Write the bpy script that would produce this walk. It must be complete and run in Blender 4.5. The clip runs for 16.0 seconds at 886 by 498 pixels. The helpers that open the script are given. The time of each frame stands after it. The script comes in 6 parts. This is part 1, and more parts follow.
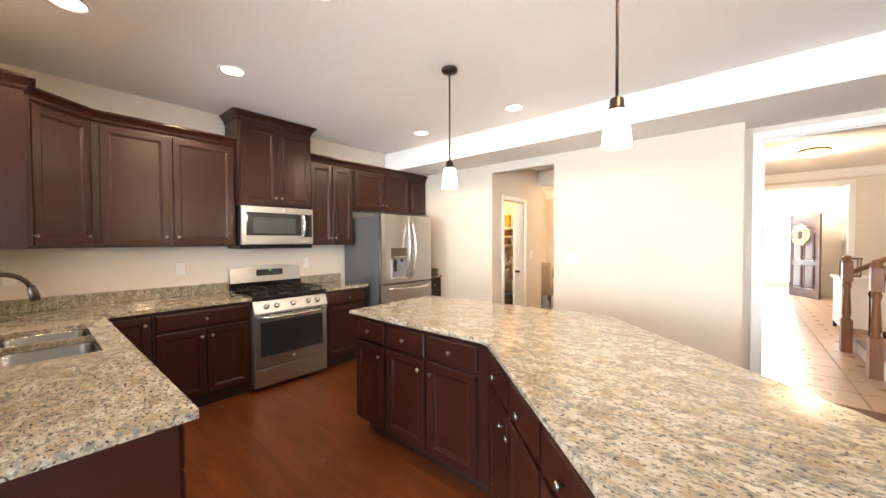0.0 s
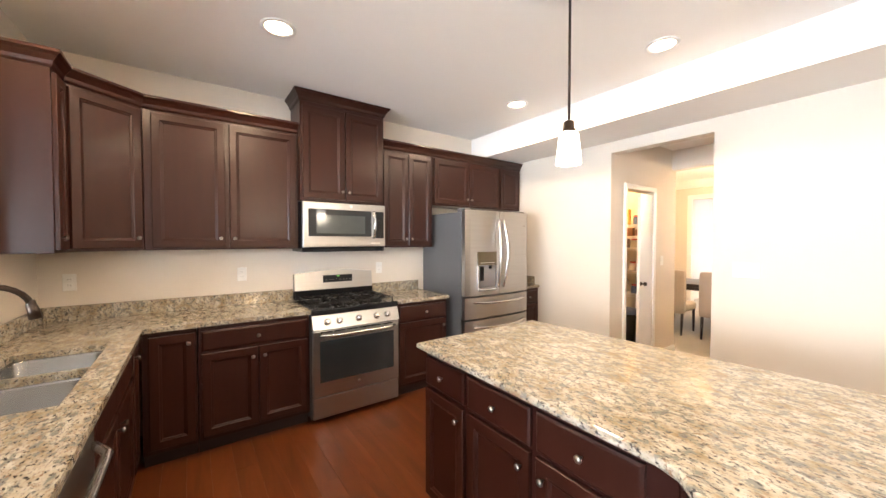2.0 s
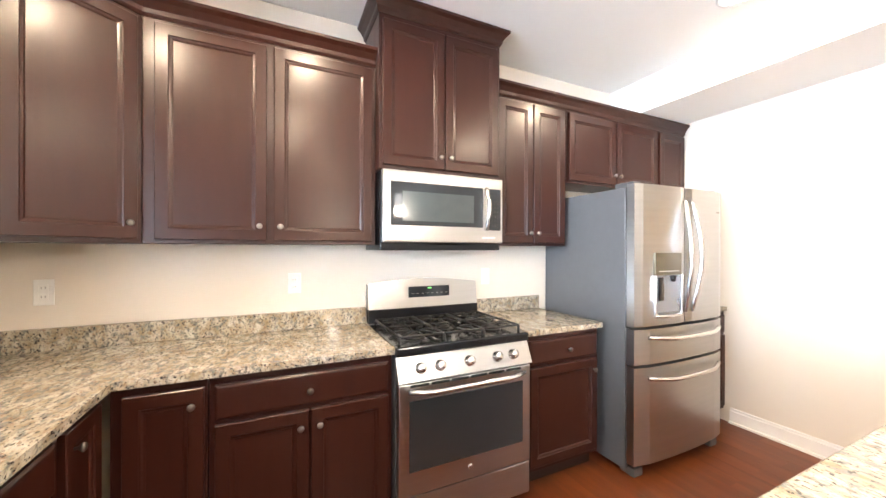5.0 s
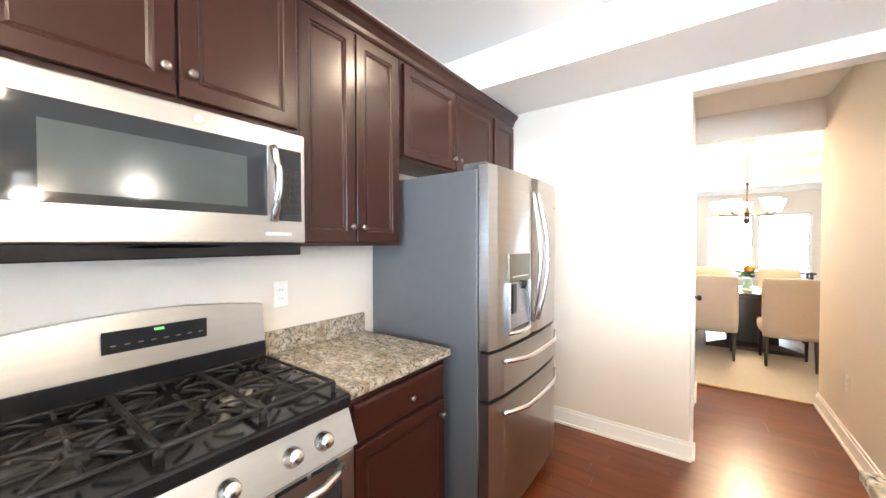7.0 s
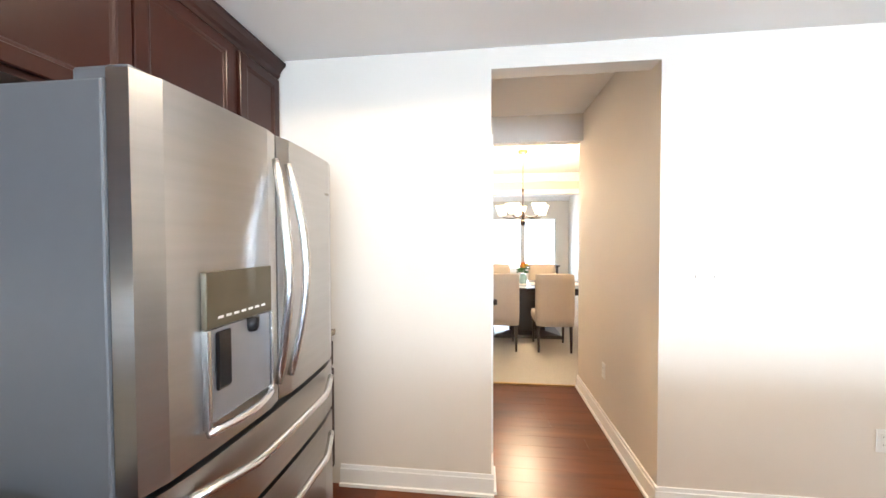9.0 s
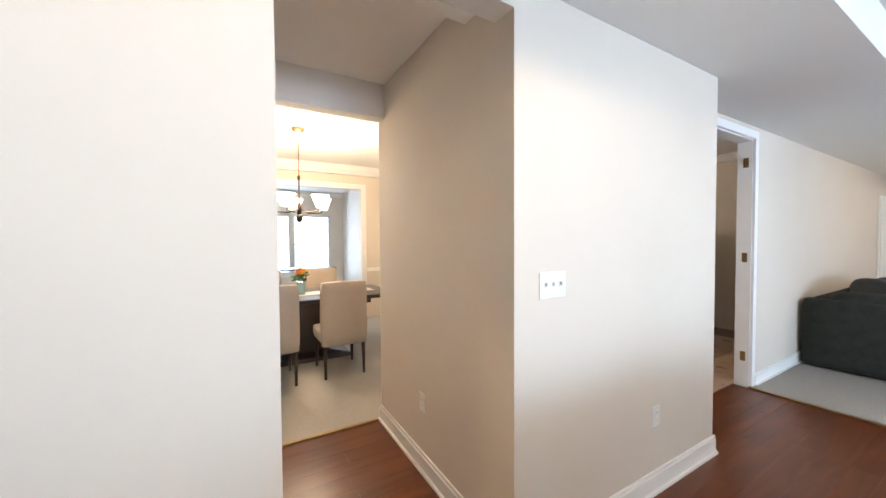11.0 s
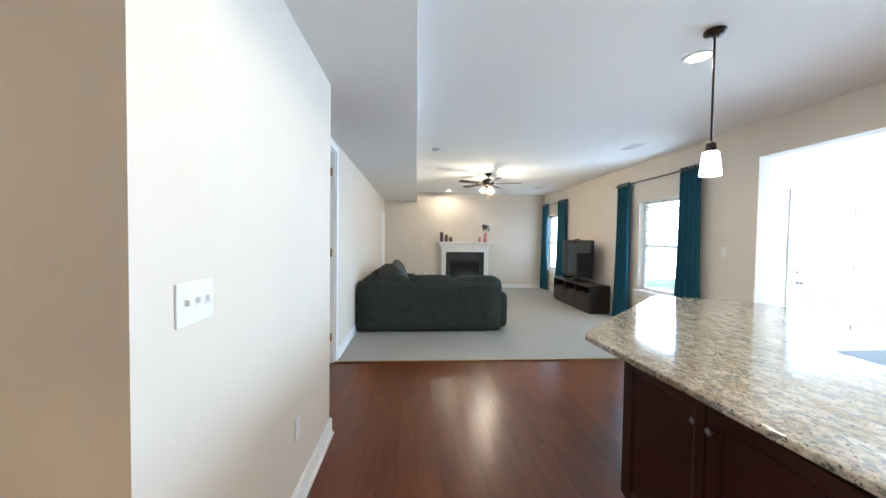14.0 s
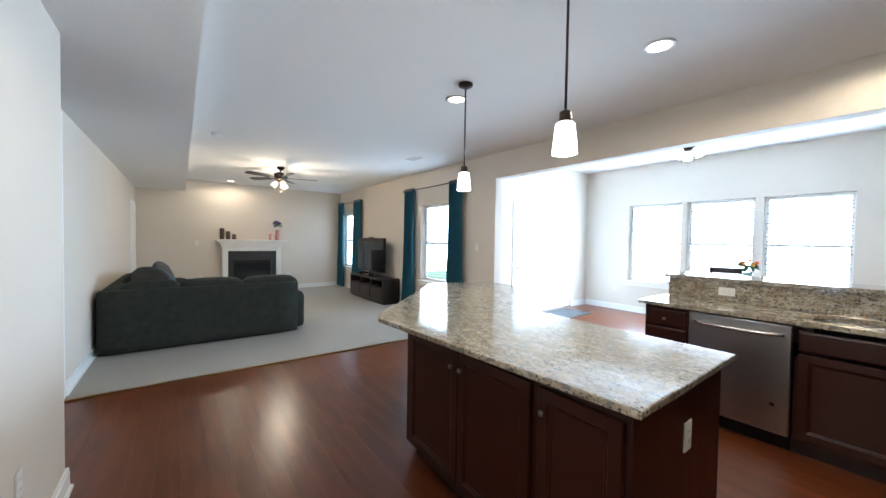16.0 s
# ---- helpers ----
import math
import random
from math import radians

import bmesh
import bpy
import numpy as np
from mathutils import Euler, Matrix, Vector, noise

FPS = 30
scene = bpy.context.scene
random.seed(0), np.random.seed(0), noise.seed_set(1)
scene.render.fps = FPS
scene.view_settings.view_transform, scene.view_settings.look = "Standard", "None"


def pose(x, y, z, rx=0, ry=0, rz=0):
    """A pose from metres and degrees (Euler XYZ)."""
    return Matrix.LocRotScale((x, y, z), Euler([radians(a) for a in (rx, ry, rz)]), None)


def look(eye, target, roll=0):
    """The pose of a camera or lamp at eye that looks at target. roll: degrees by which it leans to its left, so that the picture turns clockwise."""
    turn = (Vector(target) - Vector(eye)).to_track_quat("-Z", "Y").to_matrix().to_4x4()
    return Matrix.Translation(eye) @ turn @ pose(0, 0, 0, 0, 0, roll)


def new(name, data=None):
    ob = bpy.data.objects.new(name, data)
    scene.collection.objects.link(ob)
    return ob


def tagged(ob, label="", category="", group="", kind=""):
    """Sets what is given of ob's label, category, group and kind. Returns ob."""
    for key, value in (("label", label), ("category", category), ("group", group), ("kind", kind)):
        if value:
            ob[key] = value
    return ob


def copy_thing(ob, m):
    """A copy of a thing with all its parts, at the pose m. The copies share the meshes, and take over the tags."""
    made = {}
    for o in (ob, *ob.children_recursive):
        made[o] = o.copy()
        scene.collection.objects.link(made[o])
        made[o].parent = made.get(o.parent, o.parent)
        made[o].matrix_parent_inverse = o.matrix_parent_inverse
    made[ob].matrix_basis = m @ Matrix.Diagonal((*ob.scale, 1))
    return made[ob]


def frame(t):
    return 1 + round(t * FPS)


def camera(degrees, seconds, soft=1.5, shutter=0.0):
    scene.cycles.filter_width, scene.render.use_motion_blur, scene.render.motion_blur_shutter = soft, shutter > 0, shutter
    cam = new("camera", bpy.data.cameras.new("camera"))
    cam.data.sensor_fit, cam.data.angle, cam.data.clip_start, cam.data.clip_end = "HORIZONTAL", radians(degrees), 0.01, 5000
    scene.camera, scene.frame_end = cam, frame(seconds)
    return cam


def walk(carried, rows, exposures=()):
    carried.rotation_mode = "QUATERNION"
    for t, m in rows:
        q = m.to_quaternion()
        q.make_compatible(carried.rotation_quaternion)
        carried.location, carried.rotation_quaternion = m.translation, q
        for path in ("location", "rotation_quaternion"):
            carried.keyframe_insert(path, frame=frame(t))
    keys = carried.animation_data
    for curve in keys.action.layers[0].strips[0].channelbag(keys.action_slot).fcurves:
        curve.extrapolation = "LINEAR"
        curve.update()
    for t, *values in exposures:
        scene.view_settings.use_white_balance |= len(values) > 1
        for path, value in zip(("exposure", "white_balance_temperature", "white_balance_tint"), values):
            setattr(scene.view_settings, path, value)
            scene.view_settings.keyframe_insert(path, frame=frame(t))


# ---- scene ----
cam = camera(103.24, 16.0)
# seconds, eye x y z, yaw, pitch, roll
PATH = [
    (0.0, 1.052, 1.339, 1.434, 40.30, -1.27, 0.24),
    (0.5, 0.920, 1.516, 1.442, 41.69, -1.25, -0.01),
    (1.0, 0.737, 1.638, 1.458, 44.03, -1.57, 0.03),
    (1.5, 0.584, 1.825, 1.470, 49.20, -1.58, -0.07),
    (2.0, 0.396, 1.927, 1.464, 54.42, -1.38, -0.03),
    (2.5, 0.191, 1.973, 1.442, 60.73, -0.89, 0.11),
    (3.0, -0.071, 1.979, 1.419, 65.59, -0.43, -0.09),
    (3.2, -0.138, 1.974, 1.431, 66.92, -0.83, -0.33),
    (5.5, -1.051, 2.308, 1.368, 62.71, 0.70, 0.14),
    (6.0, -1.204, 2.423, 1.382, 56.03, -0.11, 0.12),
    (6.5, -1.382, 2.506, 1.426, 45.29, -1.21, 0.14),
    (7.0, -1.498, 2.695, 1.408, 36.26, -1.01, 0.15),
    (7.5, -1.520, 2.874, 1.413, 29.52, -0.84, 0.25),
    (8.0, -1.553, 3.049, 1.421, 22.86, -0.85, 0.24),
    (8.5, -1.605, 3.257, 1.416, 14.21, -0.98, 0.26),
    (9.0, -1.589, 3.487, 1.426, 6.54, -1.34, 0.16),
    (9.2, -1.662, 3.582, 1.452, 2.43, -1.68, 0.56),
    (11.3, -1.634, 4.462, 1.428, -36.82, -1.44, 0.29),
    (11.5, -1.589, 4.527, 1.422, -41.48, -1.40, 0.35),
    (12.0, -1.544, 4.627, 1.415, -52.40, -1.66, 0.13),
    (12.5, -1.449, 4.654, 1.417, -62.22, -1.73, -0.09),
    (13.0, -1.407, 4.683, 1.416, -71.80, -1.67, 0.01),
    (13.5, -1.405, 4.760, 1.420, -83.71, -1.55, -0.28),
    (14.0, -1.462, 4.833, 1.415, -94.34, -1.63, -0.77),
    (14.5, -1.542, 4.833, 1.419, -103.62, -1.71, -0.91),
    (15.0, -1.605, 4.846, 1.420, -111.58, -1.54, -0.97),
    (15.5, -1.656, 4.893, 1.426, -120.41, -1.65, -0.90),
    (16.0, -1.678, 4.928, 1.411, -126.76, -1.47, -0.93),
]
EXPOSURES = [(0.0, 0.34, 6600, 13), (3.0, 0.70, 6500, 14), (5.5, 1.28, 5850, 10), (6.5, 1.10, 5800, 9), (7.5, 0.82, 5700, 9), (9.0, 0.58, 5600, 8), (11.0, 0.04, 5350, 8), (11.5, 0.04, 5350, 7), (12.3, 0.14, 5280, 6), (14.5, -0.06, 5120, 3), (16.0, -0.28, 5150, 4)]
WIN, CAN = 75.0, 42.0
walk(cam, [(t, pose(x, y, z, 90 + pitch, roll, yaw)) for t, x, y, z, yaw, pitch, roll in PATH], EXPOSURES)

# ---- world and sun ----
world = bpy.data.worlds.new("sky")
scene.world = world
world.use_nodes = True
sky = world.node_tree.nodes.new("ShaderNodeTexSky")
sky.sky_type, sky.sun_disc = "NISHITA", False
sky.sun_elevation, sky.sun_rotation = radians(48), radians(200)
world.node_tree.links.new(sky.outputs[0], world.node_tree.nodes["Background"].inputs[0])
world.node_tree.nodes["Background"].inputs[1].default_value = 0.15
sun = new("sun", bpy.data.lights.new("sun", "SUN"))
sun.data.energy, sun.data.angle, sun.data.color = 3.0, radians(0.5), (1.0, 0.95, 0.87)
sun.matrix_world = look((0, 0, 30), (-7, 19, 0))


def window_light(x, y, z, w, h, turn, power, colour=(0.80, 0.90, 1.0)):
    """Sky light standing in a window's opening; it shines along local -y turned by turn."""
    lamp = new("window_light", bpy.data.lights.new("window_light", "AREA"))
    lamp.data.shape, lamp.data.size, lamp.data.size_y = "RECTANGLE", w, h
    lamp.data.energy, lamp.data.color = power, colour
    lamp.matrix_world = pose(x, y, z, -90, 0, turn)
    return lamp


def lamp_at(x, y, z, power, colour, kind="SPOT", size=0.06, cone=130):
    lamp = new("lamp", bpy.data.lights.new("lamp", kind))
    lamp.data.energy, lamp.data.color, lamp.data.shadow_soft_size = power, colour, size
    if kind == "SPOT":
        lamp.data.spot_size, lamp.data.spot_blend = radians(cone), 0.35
    lamp.location = (x, y, z)
    return lamp


WARM = (1.0, 0.74, 0.47)

# ---- materials ----
def material(name, colour, rough=0.5, metal=0.0, second=None, scale=8.0, mix=0.5, bump=0.0, bump_scale=60.0, coat=0.0, stretch=(1, 1, 1), emit=0.0, spec=0.5, grain=0.0):
    """A node material: two-scale noise between two colours, varied roughness, fine bump."""
    m = bpy.data.materials.new(name)
    m.use_nodes = True
    nt, b = m.node_tree, m.node_tree.nodes["Principled BSDF"]
    b.inputs["Metallic"].default_value = metal
    b.inputs["Roughness"].default_value = rough
    b.inputs["Specular IOR Level"].default_value = spec
    b.inputs["Coat Weight"].default_value = coat
    b.inputs["Coat Roughness"].default_value = 0.21
    tc = nt.nodes.new("ShaderNodeTexCoord")
    mp = nt.nodes.new("ShaderNodeMapping")
    mp.inputs["Scale"].default_value = stretch
    nt.links.new(tc.outputs["Object"], mp.inputs[0])
    second = second or tuple(c * 0.82 for c in colour)
    n1 = nt.nodes.new("ShaderNodeTexNoise")
    n1.inputs["Scale"].default_value, n1.inputs["Detail"].default_value = scale, 6
    nt.links.new(mp.outputs[0], n1.inputs["Vector"])
    ramp = nt.nodes.new("ShaderNodeValToRGB")
    ramp.color_ramp.elements[0].position, ramp.color_ramp.elements[1].position = 0.5 - mix * 0.5, 0.5 + mix * 0.5
    ramp.color_ramp.elements[0].color, ramp.color_ramp.elements[1].color = (*second, 1), (*colour, 1)
    nt.links.new(n1.outputs["Fac"], ramp.inputs[0])
    nt.links.new(ramp.outputs[0], b.inputs["Base Color"])
    if bump:
        n2 = nt.nodes.new("ShaderNodeTexNoise")
        n2.inputs["Scale"].default_value, n2.inputs["Detail"].default_value = bump_scale, 4
        nt.links.new(mp.outputs[0], n2.inputs["Vector"])
        bp = nt.nodes.new("ShaderNodeBump")
        bp.inputs["Strength"].default_value, bp.inputs["Distance"].default_value = bump, 0.004
        nt.links.new(n2.outputs["Fac"], bp.inputs["Height"])
        nt.links.new(bp.outputs[0], b.inputs["Normal"])
        mr = nt.nodes.new("ShaderNodeMapRange")
        mr.inputs["To Min"].default_value, mr.inputs["To Max"].default_value = max(rough - 0.06, 0.02), min(rough + 0.08, 1)
        nt.links.new(n1.outputs["Fac"], mr.inputs["Value"])
        nt.links.new(mr.outputs[0], b.inputs["Roughness"])
    if emit:
        b.inputs["Emission Color"].default_value = (*colour, 1)
        b.inputs["Emission Strength"].default_value = emit
    return m


def granite_material():
    m = bpy.data.materials.new("granite")
    m.use_nodes = True
    nt, b = m.node_tree, m.node_tree.nodes["Principled BSDF"]
    tc = nt.nodes.new("ShaderNodeTexCoord")
    mp = nt.nodes.new("ShaderNodeMapping")
    mp.inputs["Scale"].default_value, mp.inputs["Rotation"].default_value = (0.78, 1.3, 1.2), (0, 0, radians(12))
    nt.links.new(tc.outputs["Object"], mp.inputs[0])

    def noise_at(scale, detail, rough, lo, hi, c0, c1):
        n = nt.nodes.new("ShaderNodeTexNoise")
        n.inputs["Scale"].default_value, n.inputs["Detail"].default_value, n.inputs["Roughness"].default_value = scale, detail, rough
        nt.links.new(mp.outputs[0], n.inputs["Vector"])
        r = nt.nodes.new("ShaderNodeValToRGB")
        r.color_ramp.elements[0].position, r.color_ramp.elements[1].position = lo, hi
        r.color_ramp.elements[0].color, r.color_ramp.elements[1].color = (*c0, 1), (*c1, 1)
        nt.links.new(n.outputs["Fac"], r.inputs[0])
        return r

    def mixed(fac, a, c):
        x = nt.nodes.new("ShaderNodeMix")
        x.data_type = "RGBA"
        nt.links.new(fac.outputs[0], x.inputs["Factor"])
        nt.links.new(a, x.inputs["A"])
        if isinstance(c, tuple):
            x.inputs["B"].default_value = (*c, 1)
        else:
            nt.links.new(c, x.inputs["B"])
        return x.outputs["Result"]

    base = noise_at(16, 6, 0.65, 0.36, 0.64, (0.24, 0.185, 0.11), (0.44, 0.41, 0.34))
    grey = noise_at(34, 5, 0.7, 0.51, 0.59, (0, 0, 0), (1, 1, 1))
    brown = noise_at(66, 4, 0.7, 0.56, 0.66, (0, 0, 0), (1, 1, 1))
    dark = noise_at(82, 3, 0.6, 0.565, 0.62, (0, 0, 0), (1, 1, 1))
    c = mixed(grey, base.outputs[0], (0.17, 0.168, 0.145))
    c = mixed(brown, c, (0.20, 0.13, 0.08))
    c = mixed(dark, c, (0.045, 0.042, 0.04))
    nt.links.new(c, b.inputs["Base Color"])
    b.inputs["Roughness"].default_value = 0.09
    return m


def floor_material(name, c0, c1, c2, rough, along):
    """Stained boards: long grain, each board a shade of its own."""
    m = bpy.data.materials.new(name)
    m.use_nodes = True
    nt, b = m.node_tree, m.node_tree.nodes["Principled BSDF"]
    geo = nt.nodes.new("ShaderNodeNewGeometry")
    info = nt.nodes.new("ShaderNodeObjectInfo")
    add = nt.nodes.new("ShaderNodeVectorMath")
    add.operation = "MULTIPLY_ADD"
    add.inputs[1].default_value = (1, 1, 1)
    com = nt.nodes.new("ShaderNodeCombineXYZ")
    mul = nt.nodes.new("ShaderNodeMath")
    mul.operation, mul.inputs[1].default_value = "MULTIPLY", 40
    nt.links.new(info.outputs["Random"], mul.inputs[0])
    nt.links.new(mul.outputs[0], com.inputs["Z"])
    nt.links.new(geo.outputs["Position"], add.inputs[0])
    nt.links.new(com.outputs[0], add.inputs[2])
    mp = nt.nodes.new("ShaderNodeMapping")
    mp.inputs["Scale"].default_value = (0.9, 6, 5) if along == "x" else (14, 1.2, 6)
    nt.links.new(add.outputs[0], mp.inputs[0])
    n = nt.nodes.new("ShaderNodeTexNoise")
    n.inputs["Scale"].default_value, n.inputs["Detail"].default_value, n.inputs["Roughness"].default_value = 1.6, 4, 0.55
    n.inputs["Distortion"].default_value = 0.6
    nt.links.new(mp.outputs[0], n.inputs["Vector"])
    r = nt.nodes.new("ShaderNodeValToRGB")
    r.color_ramp.elements[0].position, r.color_ramp.elements[1].position = 0.28, 0.72
    r.color_ramp.elements[0].color, r.color_ramp.elements[1].color = (*c0, 1), (*c2, 1)
    e = r.color_ramp.elements.new(0.5)
    e.color = (*c1, 1)
    nt.links.new(n.outputs["Fac"], r.inputs[0])
    hsv = nt.nodes.new("ShaderNodeHueSaturation")
    val = nt.nodes.new("ShaderNodeMapRange")
    val.inputs["To Min"].default_value, val.inputs["To Max"].default_value = 0.92, 1.08
    nt.links.new(info.outputs["Random"], val.inputs["Value"])
    nt.links.new(val.outputs[0], hsv.inputs["Value"])
    nt.links.new(r.outputs[0], hsv.inputs["Color"])
    nt.links.new(hsv.outputs[0], b.inputs["Base Color"])
    b.inputs["Roughness"].default_value = rough
    b.inputs["Specular IOR Level"].default_value = 0.34
    return m


def glass_material():
    m = bpy.data.materials.new("glass")
    m.use_nodes = True
    b = m.node_tree.nodes["Principled BSDF"]
    b.inputs["Base Color"].default_value = (0.96, 0.98, 0.98, 1)
    b.inputs["Roughness"].default_value = 0.0
    b.inputs["Transmission Weight"].default_value = 1.0
    b.inputs["IOR"].default_value = 1.05
    return m


WALL = material("wall_paint", (0.66, 0.60, 0.52), 0.75, second=(0.63, 0.57, 0.49), scale=1.5, bump=0.05, bump_scale=260)
CEIL = material("ceiling_paint", (0.82, 0.80, 0.77), 0.85, second=(0.80, 0.78, 0.75), scale=1.2, bump=0.05, bump_scale=240)
TRIM = material("white_trim_paint", (0.80, 0.79, 0.77), 0.35, second=(0.76, 0.75, 0.73), scale=3)
WOOD = material("dark_cherry", (0.031, 0.0083, 0.0048), 0.36, second=(0.020, 0.0054, 0.0033), scale=3.0, mix=0.8, stretch=(7, 7, 0.8), bump=0.03, bump_scale=30, coat=0.24, spec=0.20)
CARC = material("dark_cherry_side", (0.029, 0.0074, 0.0046), 0.36, second=(0.020, 0.0050, 0.0034), scale=2.5, mix=0.8, stretch=(6, 6, 0.8), bump=0.03, bump_scale=30, coat=0.24, spec=0.25)
KICK = material("toe_kick", (0.016, 0.006, 0.005), 0.5)
GRANITE = granite_material()
STEEL = material("brushed_steel", (0.47, 0.462, 0.45), 0.30, 1.0, second=(0.41, 0.402, 0.39), scale=3, stretch=(0.6, 0.6, 14), mix=0.8)
SINK = material("sink_steel", (0.25, 0.244, 0.235), 0.26, 1.0, second=(0.20, 0.195, 0.187), scale=6)
STEELH = material("polished_steel", (0.70, 0.69, 0.67), 0.25, 1.0, second=(0.66, 0.65, 0.63), scale=5)
GREY = material("grey_fridge_side", (0.112, 0.117, 0.124), 0.42, 0.2, second=(0.103, 0.108, 0.114), scale=20, bump=0.06, bump_scale=300)
BLACK = material("black_enamel", (0.008, 0.008, 0.009), 0.16, second=(0.011, 0.011, 0.012), scale=8, spec=0.3)
IRON = material("cast_iron", (0.007, 0.007, 0.007), 0.42, second=(0.012, 0.010, 0.009), scale=40, bump=0.2, bump_scale=200, spec=0.25)
DGLASS = material("dark_glass", (0.02, 0.022, 0.024), 0.05, second=(0.018, 0.02, 0.022), scale=3)
BRONZE = material("oil_rubbed_bronze", (0.022, 0.017, 0.014), 0.34, 0.7, second=(0.05, 0.032, 0.022), scale=14)
KNOB = material("pewter_knob", (0.30, 0.28, 0.25), 0.3, 1.0)
PLATE = material("white_plastic", (0.78, 0.77, 0.73), 0.35)
SOCKET = material("socket_slot", (0.36, 0.35, 0.33), 0.5)
CARPET = material("beige_carpet", (0.385, 0.365, 0.325), 0.95, second=(0.31, 0.29, 0.26), scale=90, bump=0.9, bump_scale=420, spec=0.1)
BOARD = floor_material("red_oak_boards", (0.068, 0.0170, 0.0050), (0.104, 0.0275, 0.0080), (0.142, 0.0405, 0.0120), 0.275, "x")
TILE = material("foyer_tile", (0.50, 0.36, 0.25), 0.28, second=(0.42, 0.28, 0.18), scale=6, mix=0.7, bump=0.05, bump_scale=40)
GROUT = material("grout", (0.30, 0.25, 0.20), 0.9)
BULB = material("lit_bulb", (1.0, 0.80, 0.52), 0.5, emit=14)
SHADE = material("lit_opal_glass", (1.0, 0.95, 0.86), 0.3, emit=6.0)
DSHADE = material("lit_cream_glass", (1.0, 0.82, 0.50), 0.3, emit=3.2)
SOFA = material("dark_grey_chenille", (0.040, 0.044, 0.038), 0.9, second=(0.026, 0.029, 0.025), scale=14, bump=0.5, bump_scale=180, spec=0.15)
TEAL = material("teal_fabric", (0.009, 0.080, 0.125), 0.8, second=(0.007, 0.060, 0.095), scale=30, bump=0.3, bump_scale=300)
CUSH = material("grey_cushion", (0.075, 0.075, 0.072), 0.9, second=(0.05, 0.05, 0.05), scale=40, bump=0.4, bump_scale=220)
ESPRESSO = material("espresso_wood", (0.014, 0.009, 0.008), 0.35, second=(0.022, 0.014, 0.011), scale=5, stretch=(1, 8, 8), coat=0.2)
LINEN = material("beige_linen", (0.40, 0.34, 0.28), 0.9, second=(0.35, 0.295, 0.24), scale=120, bump=0.4, bump_scale=500)
CLOTH = material("cream_runner", (0.72, 0.68, 0.60), 0.9, bump=0.3, bump_scale=300)
NEWEL = material("stained_oak", (0.26, 0.105, 0.035), 0.4, second=(0.19, 0.07, 0.022), scale=5, stretch=(8, 8, 0.8), bump=0.05, coat=0.2)
GLASS = glass_material()
BLIND = material("white_blind", (0.85, 0.86, 0.86), 0.6)
SLATE = material("black_slate", (0.012, 0.012, 0.012), 0.35, second=(0.02, 0.02, 0.02), scale=6)
GREEN = material("leaf_green", (0.05, 0.13, 0.03), 0.6, second=(0.03, 0.09, 0.02), scale=30)
ORANGE = material("orange_petal", (0.85, 0.30, 0.02), 0.6, second=(0.75, 0.20, 0.02), scale=20)
YELLOW = material("yellow_petal", (0.85, 0.55, 0.03), 0.6)
PURPLE = material("purple_petal", (0.16, 0.10, 0.30), 0.7, second=(0.25, 0.12, 0.32), scale=20)
JAR = material("aqua_vase", (0.30, 0.46, 0.45), 0.15)
CANDLE = material("brown_candle", (0.12, 0.065, 0.05), 0.5, second=(0.09, 0.05, 0.04), scale=10)
WIRE = material("white_wire", (0.75, 0.75, 0.74), 0.4)
BRASS = material("aged_brass", (0.36, 0.24, 0.11), 0.35, 1.0)
DOORDK = material("dark_front_door", (0.10, 0.065, 0.055), 0.4, second=(0.08, 0.05, 0.045), scale=4)
GROUND = material("lawn", (0.06, 0.10, 0.03), 0.95, second=(0.09, 0.12, 0.05), scale=3, bump=0.5, bump_scale=40)
BACKDROP = material("bright_haze", (0.90, 0.95, 1.0), 1.0, emit=8.0)
DISPLAY = material("green_digits", (0.20, 0.75, 0.15), 0.5, emit=0.5)

# ---- mesh tools ----
def box(bm, x0, y0, z0, x1, y1, z1, bevel=0.0):
    v = [bm.verts.new((x, y, z)) for z in (z0, z1) for x, y in ((x0, y0), (x1, y0), (x1, y1), (x0, y1))]
    fs = [bm.faces.new([v[i] for i in f]) for f in ((3, 2, 1, 0), (4, 5, 6, 7), (0, 1, 5, 4), (1, 2, 6, 5), (2, 3, 7, 6), (3, 0, 4, 7))]
    if bevel:
        es = {e for f in fs for e in f.edges}
        bmesh.ops.bevel(bm, geom=list(es), offset=bevel, segments=2, affect="EDGES", profile=0.5)
    return bm


def boxes(*bs, bevel=0.0):
    bm = bmesh.new()
    for b in bs:
        box(bm, *b, bevel=bevel)
    return bm


def prism(pts, z0, z1, bevel=0.0, segments=3):
    bm = bmesh.new()
    lo = [bm.verts.new((x, y, z0)) for x, y in pts]
    hi = [bm.verts.new((x, y, z1)) for x, y in pts]
    n = len(pts)
    bm.faces.new(lo[::-1])
    top = bm.faces.new(hi)
    for i in range(n):
        bm.faces.new((lo[i], lo[(i + 1) % n], hi[(i + 1) % n], hi[i]))
    bmesh.ops.recalc_face_normals(bm, faces=bm.faces)
    if bevel:
        es = [e for e in bm.edges if e.calc_face_angle(0) > 0.3 and (abs(e.verts[0].co.z - e.verts[1].co.z) < 1e-6)]
        bmesh.ops.bevel(bm, geom=es, offset=bevel, segments=segments, affect="EDGES", profile=0.5)
    return bm


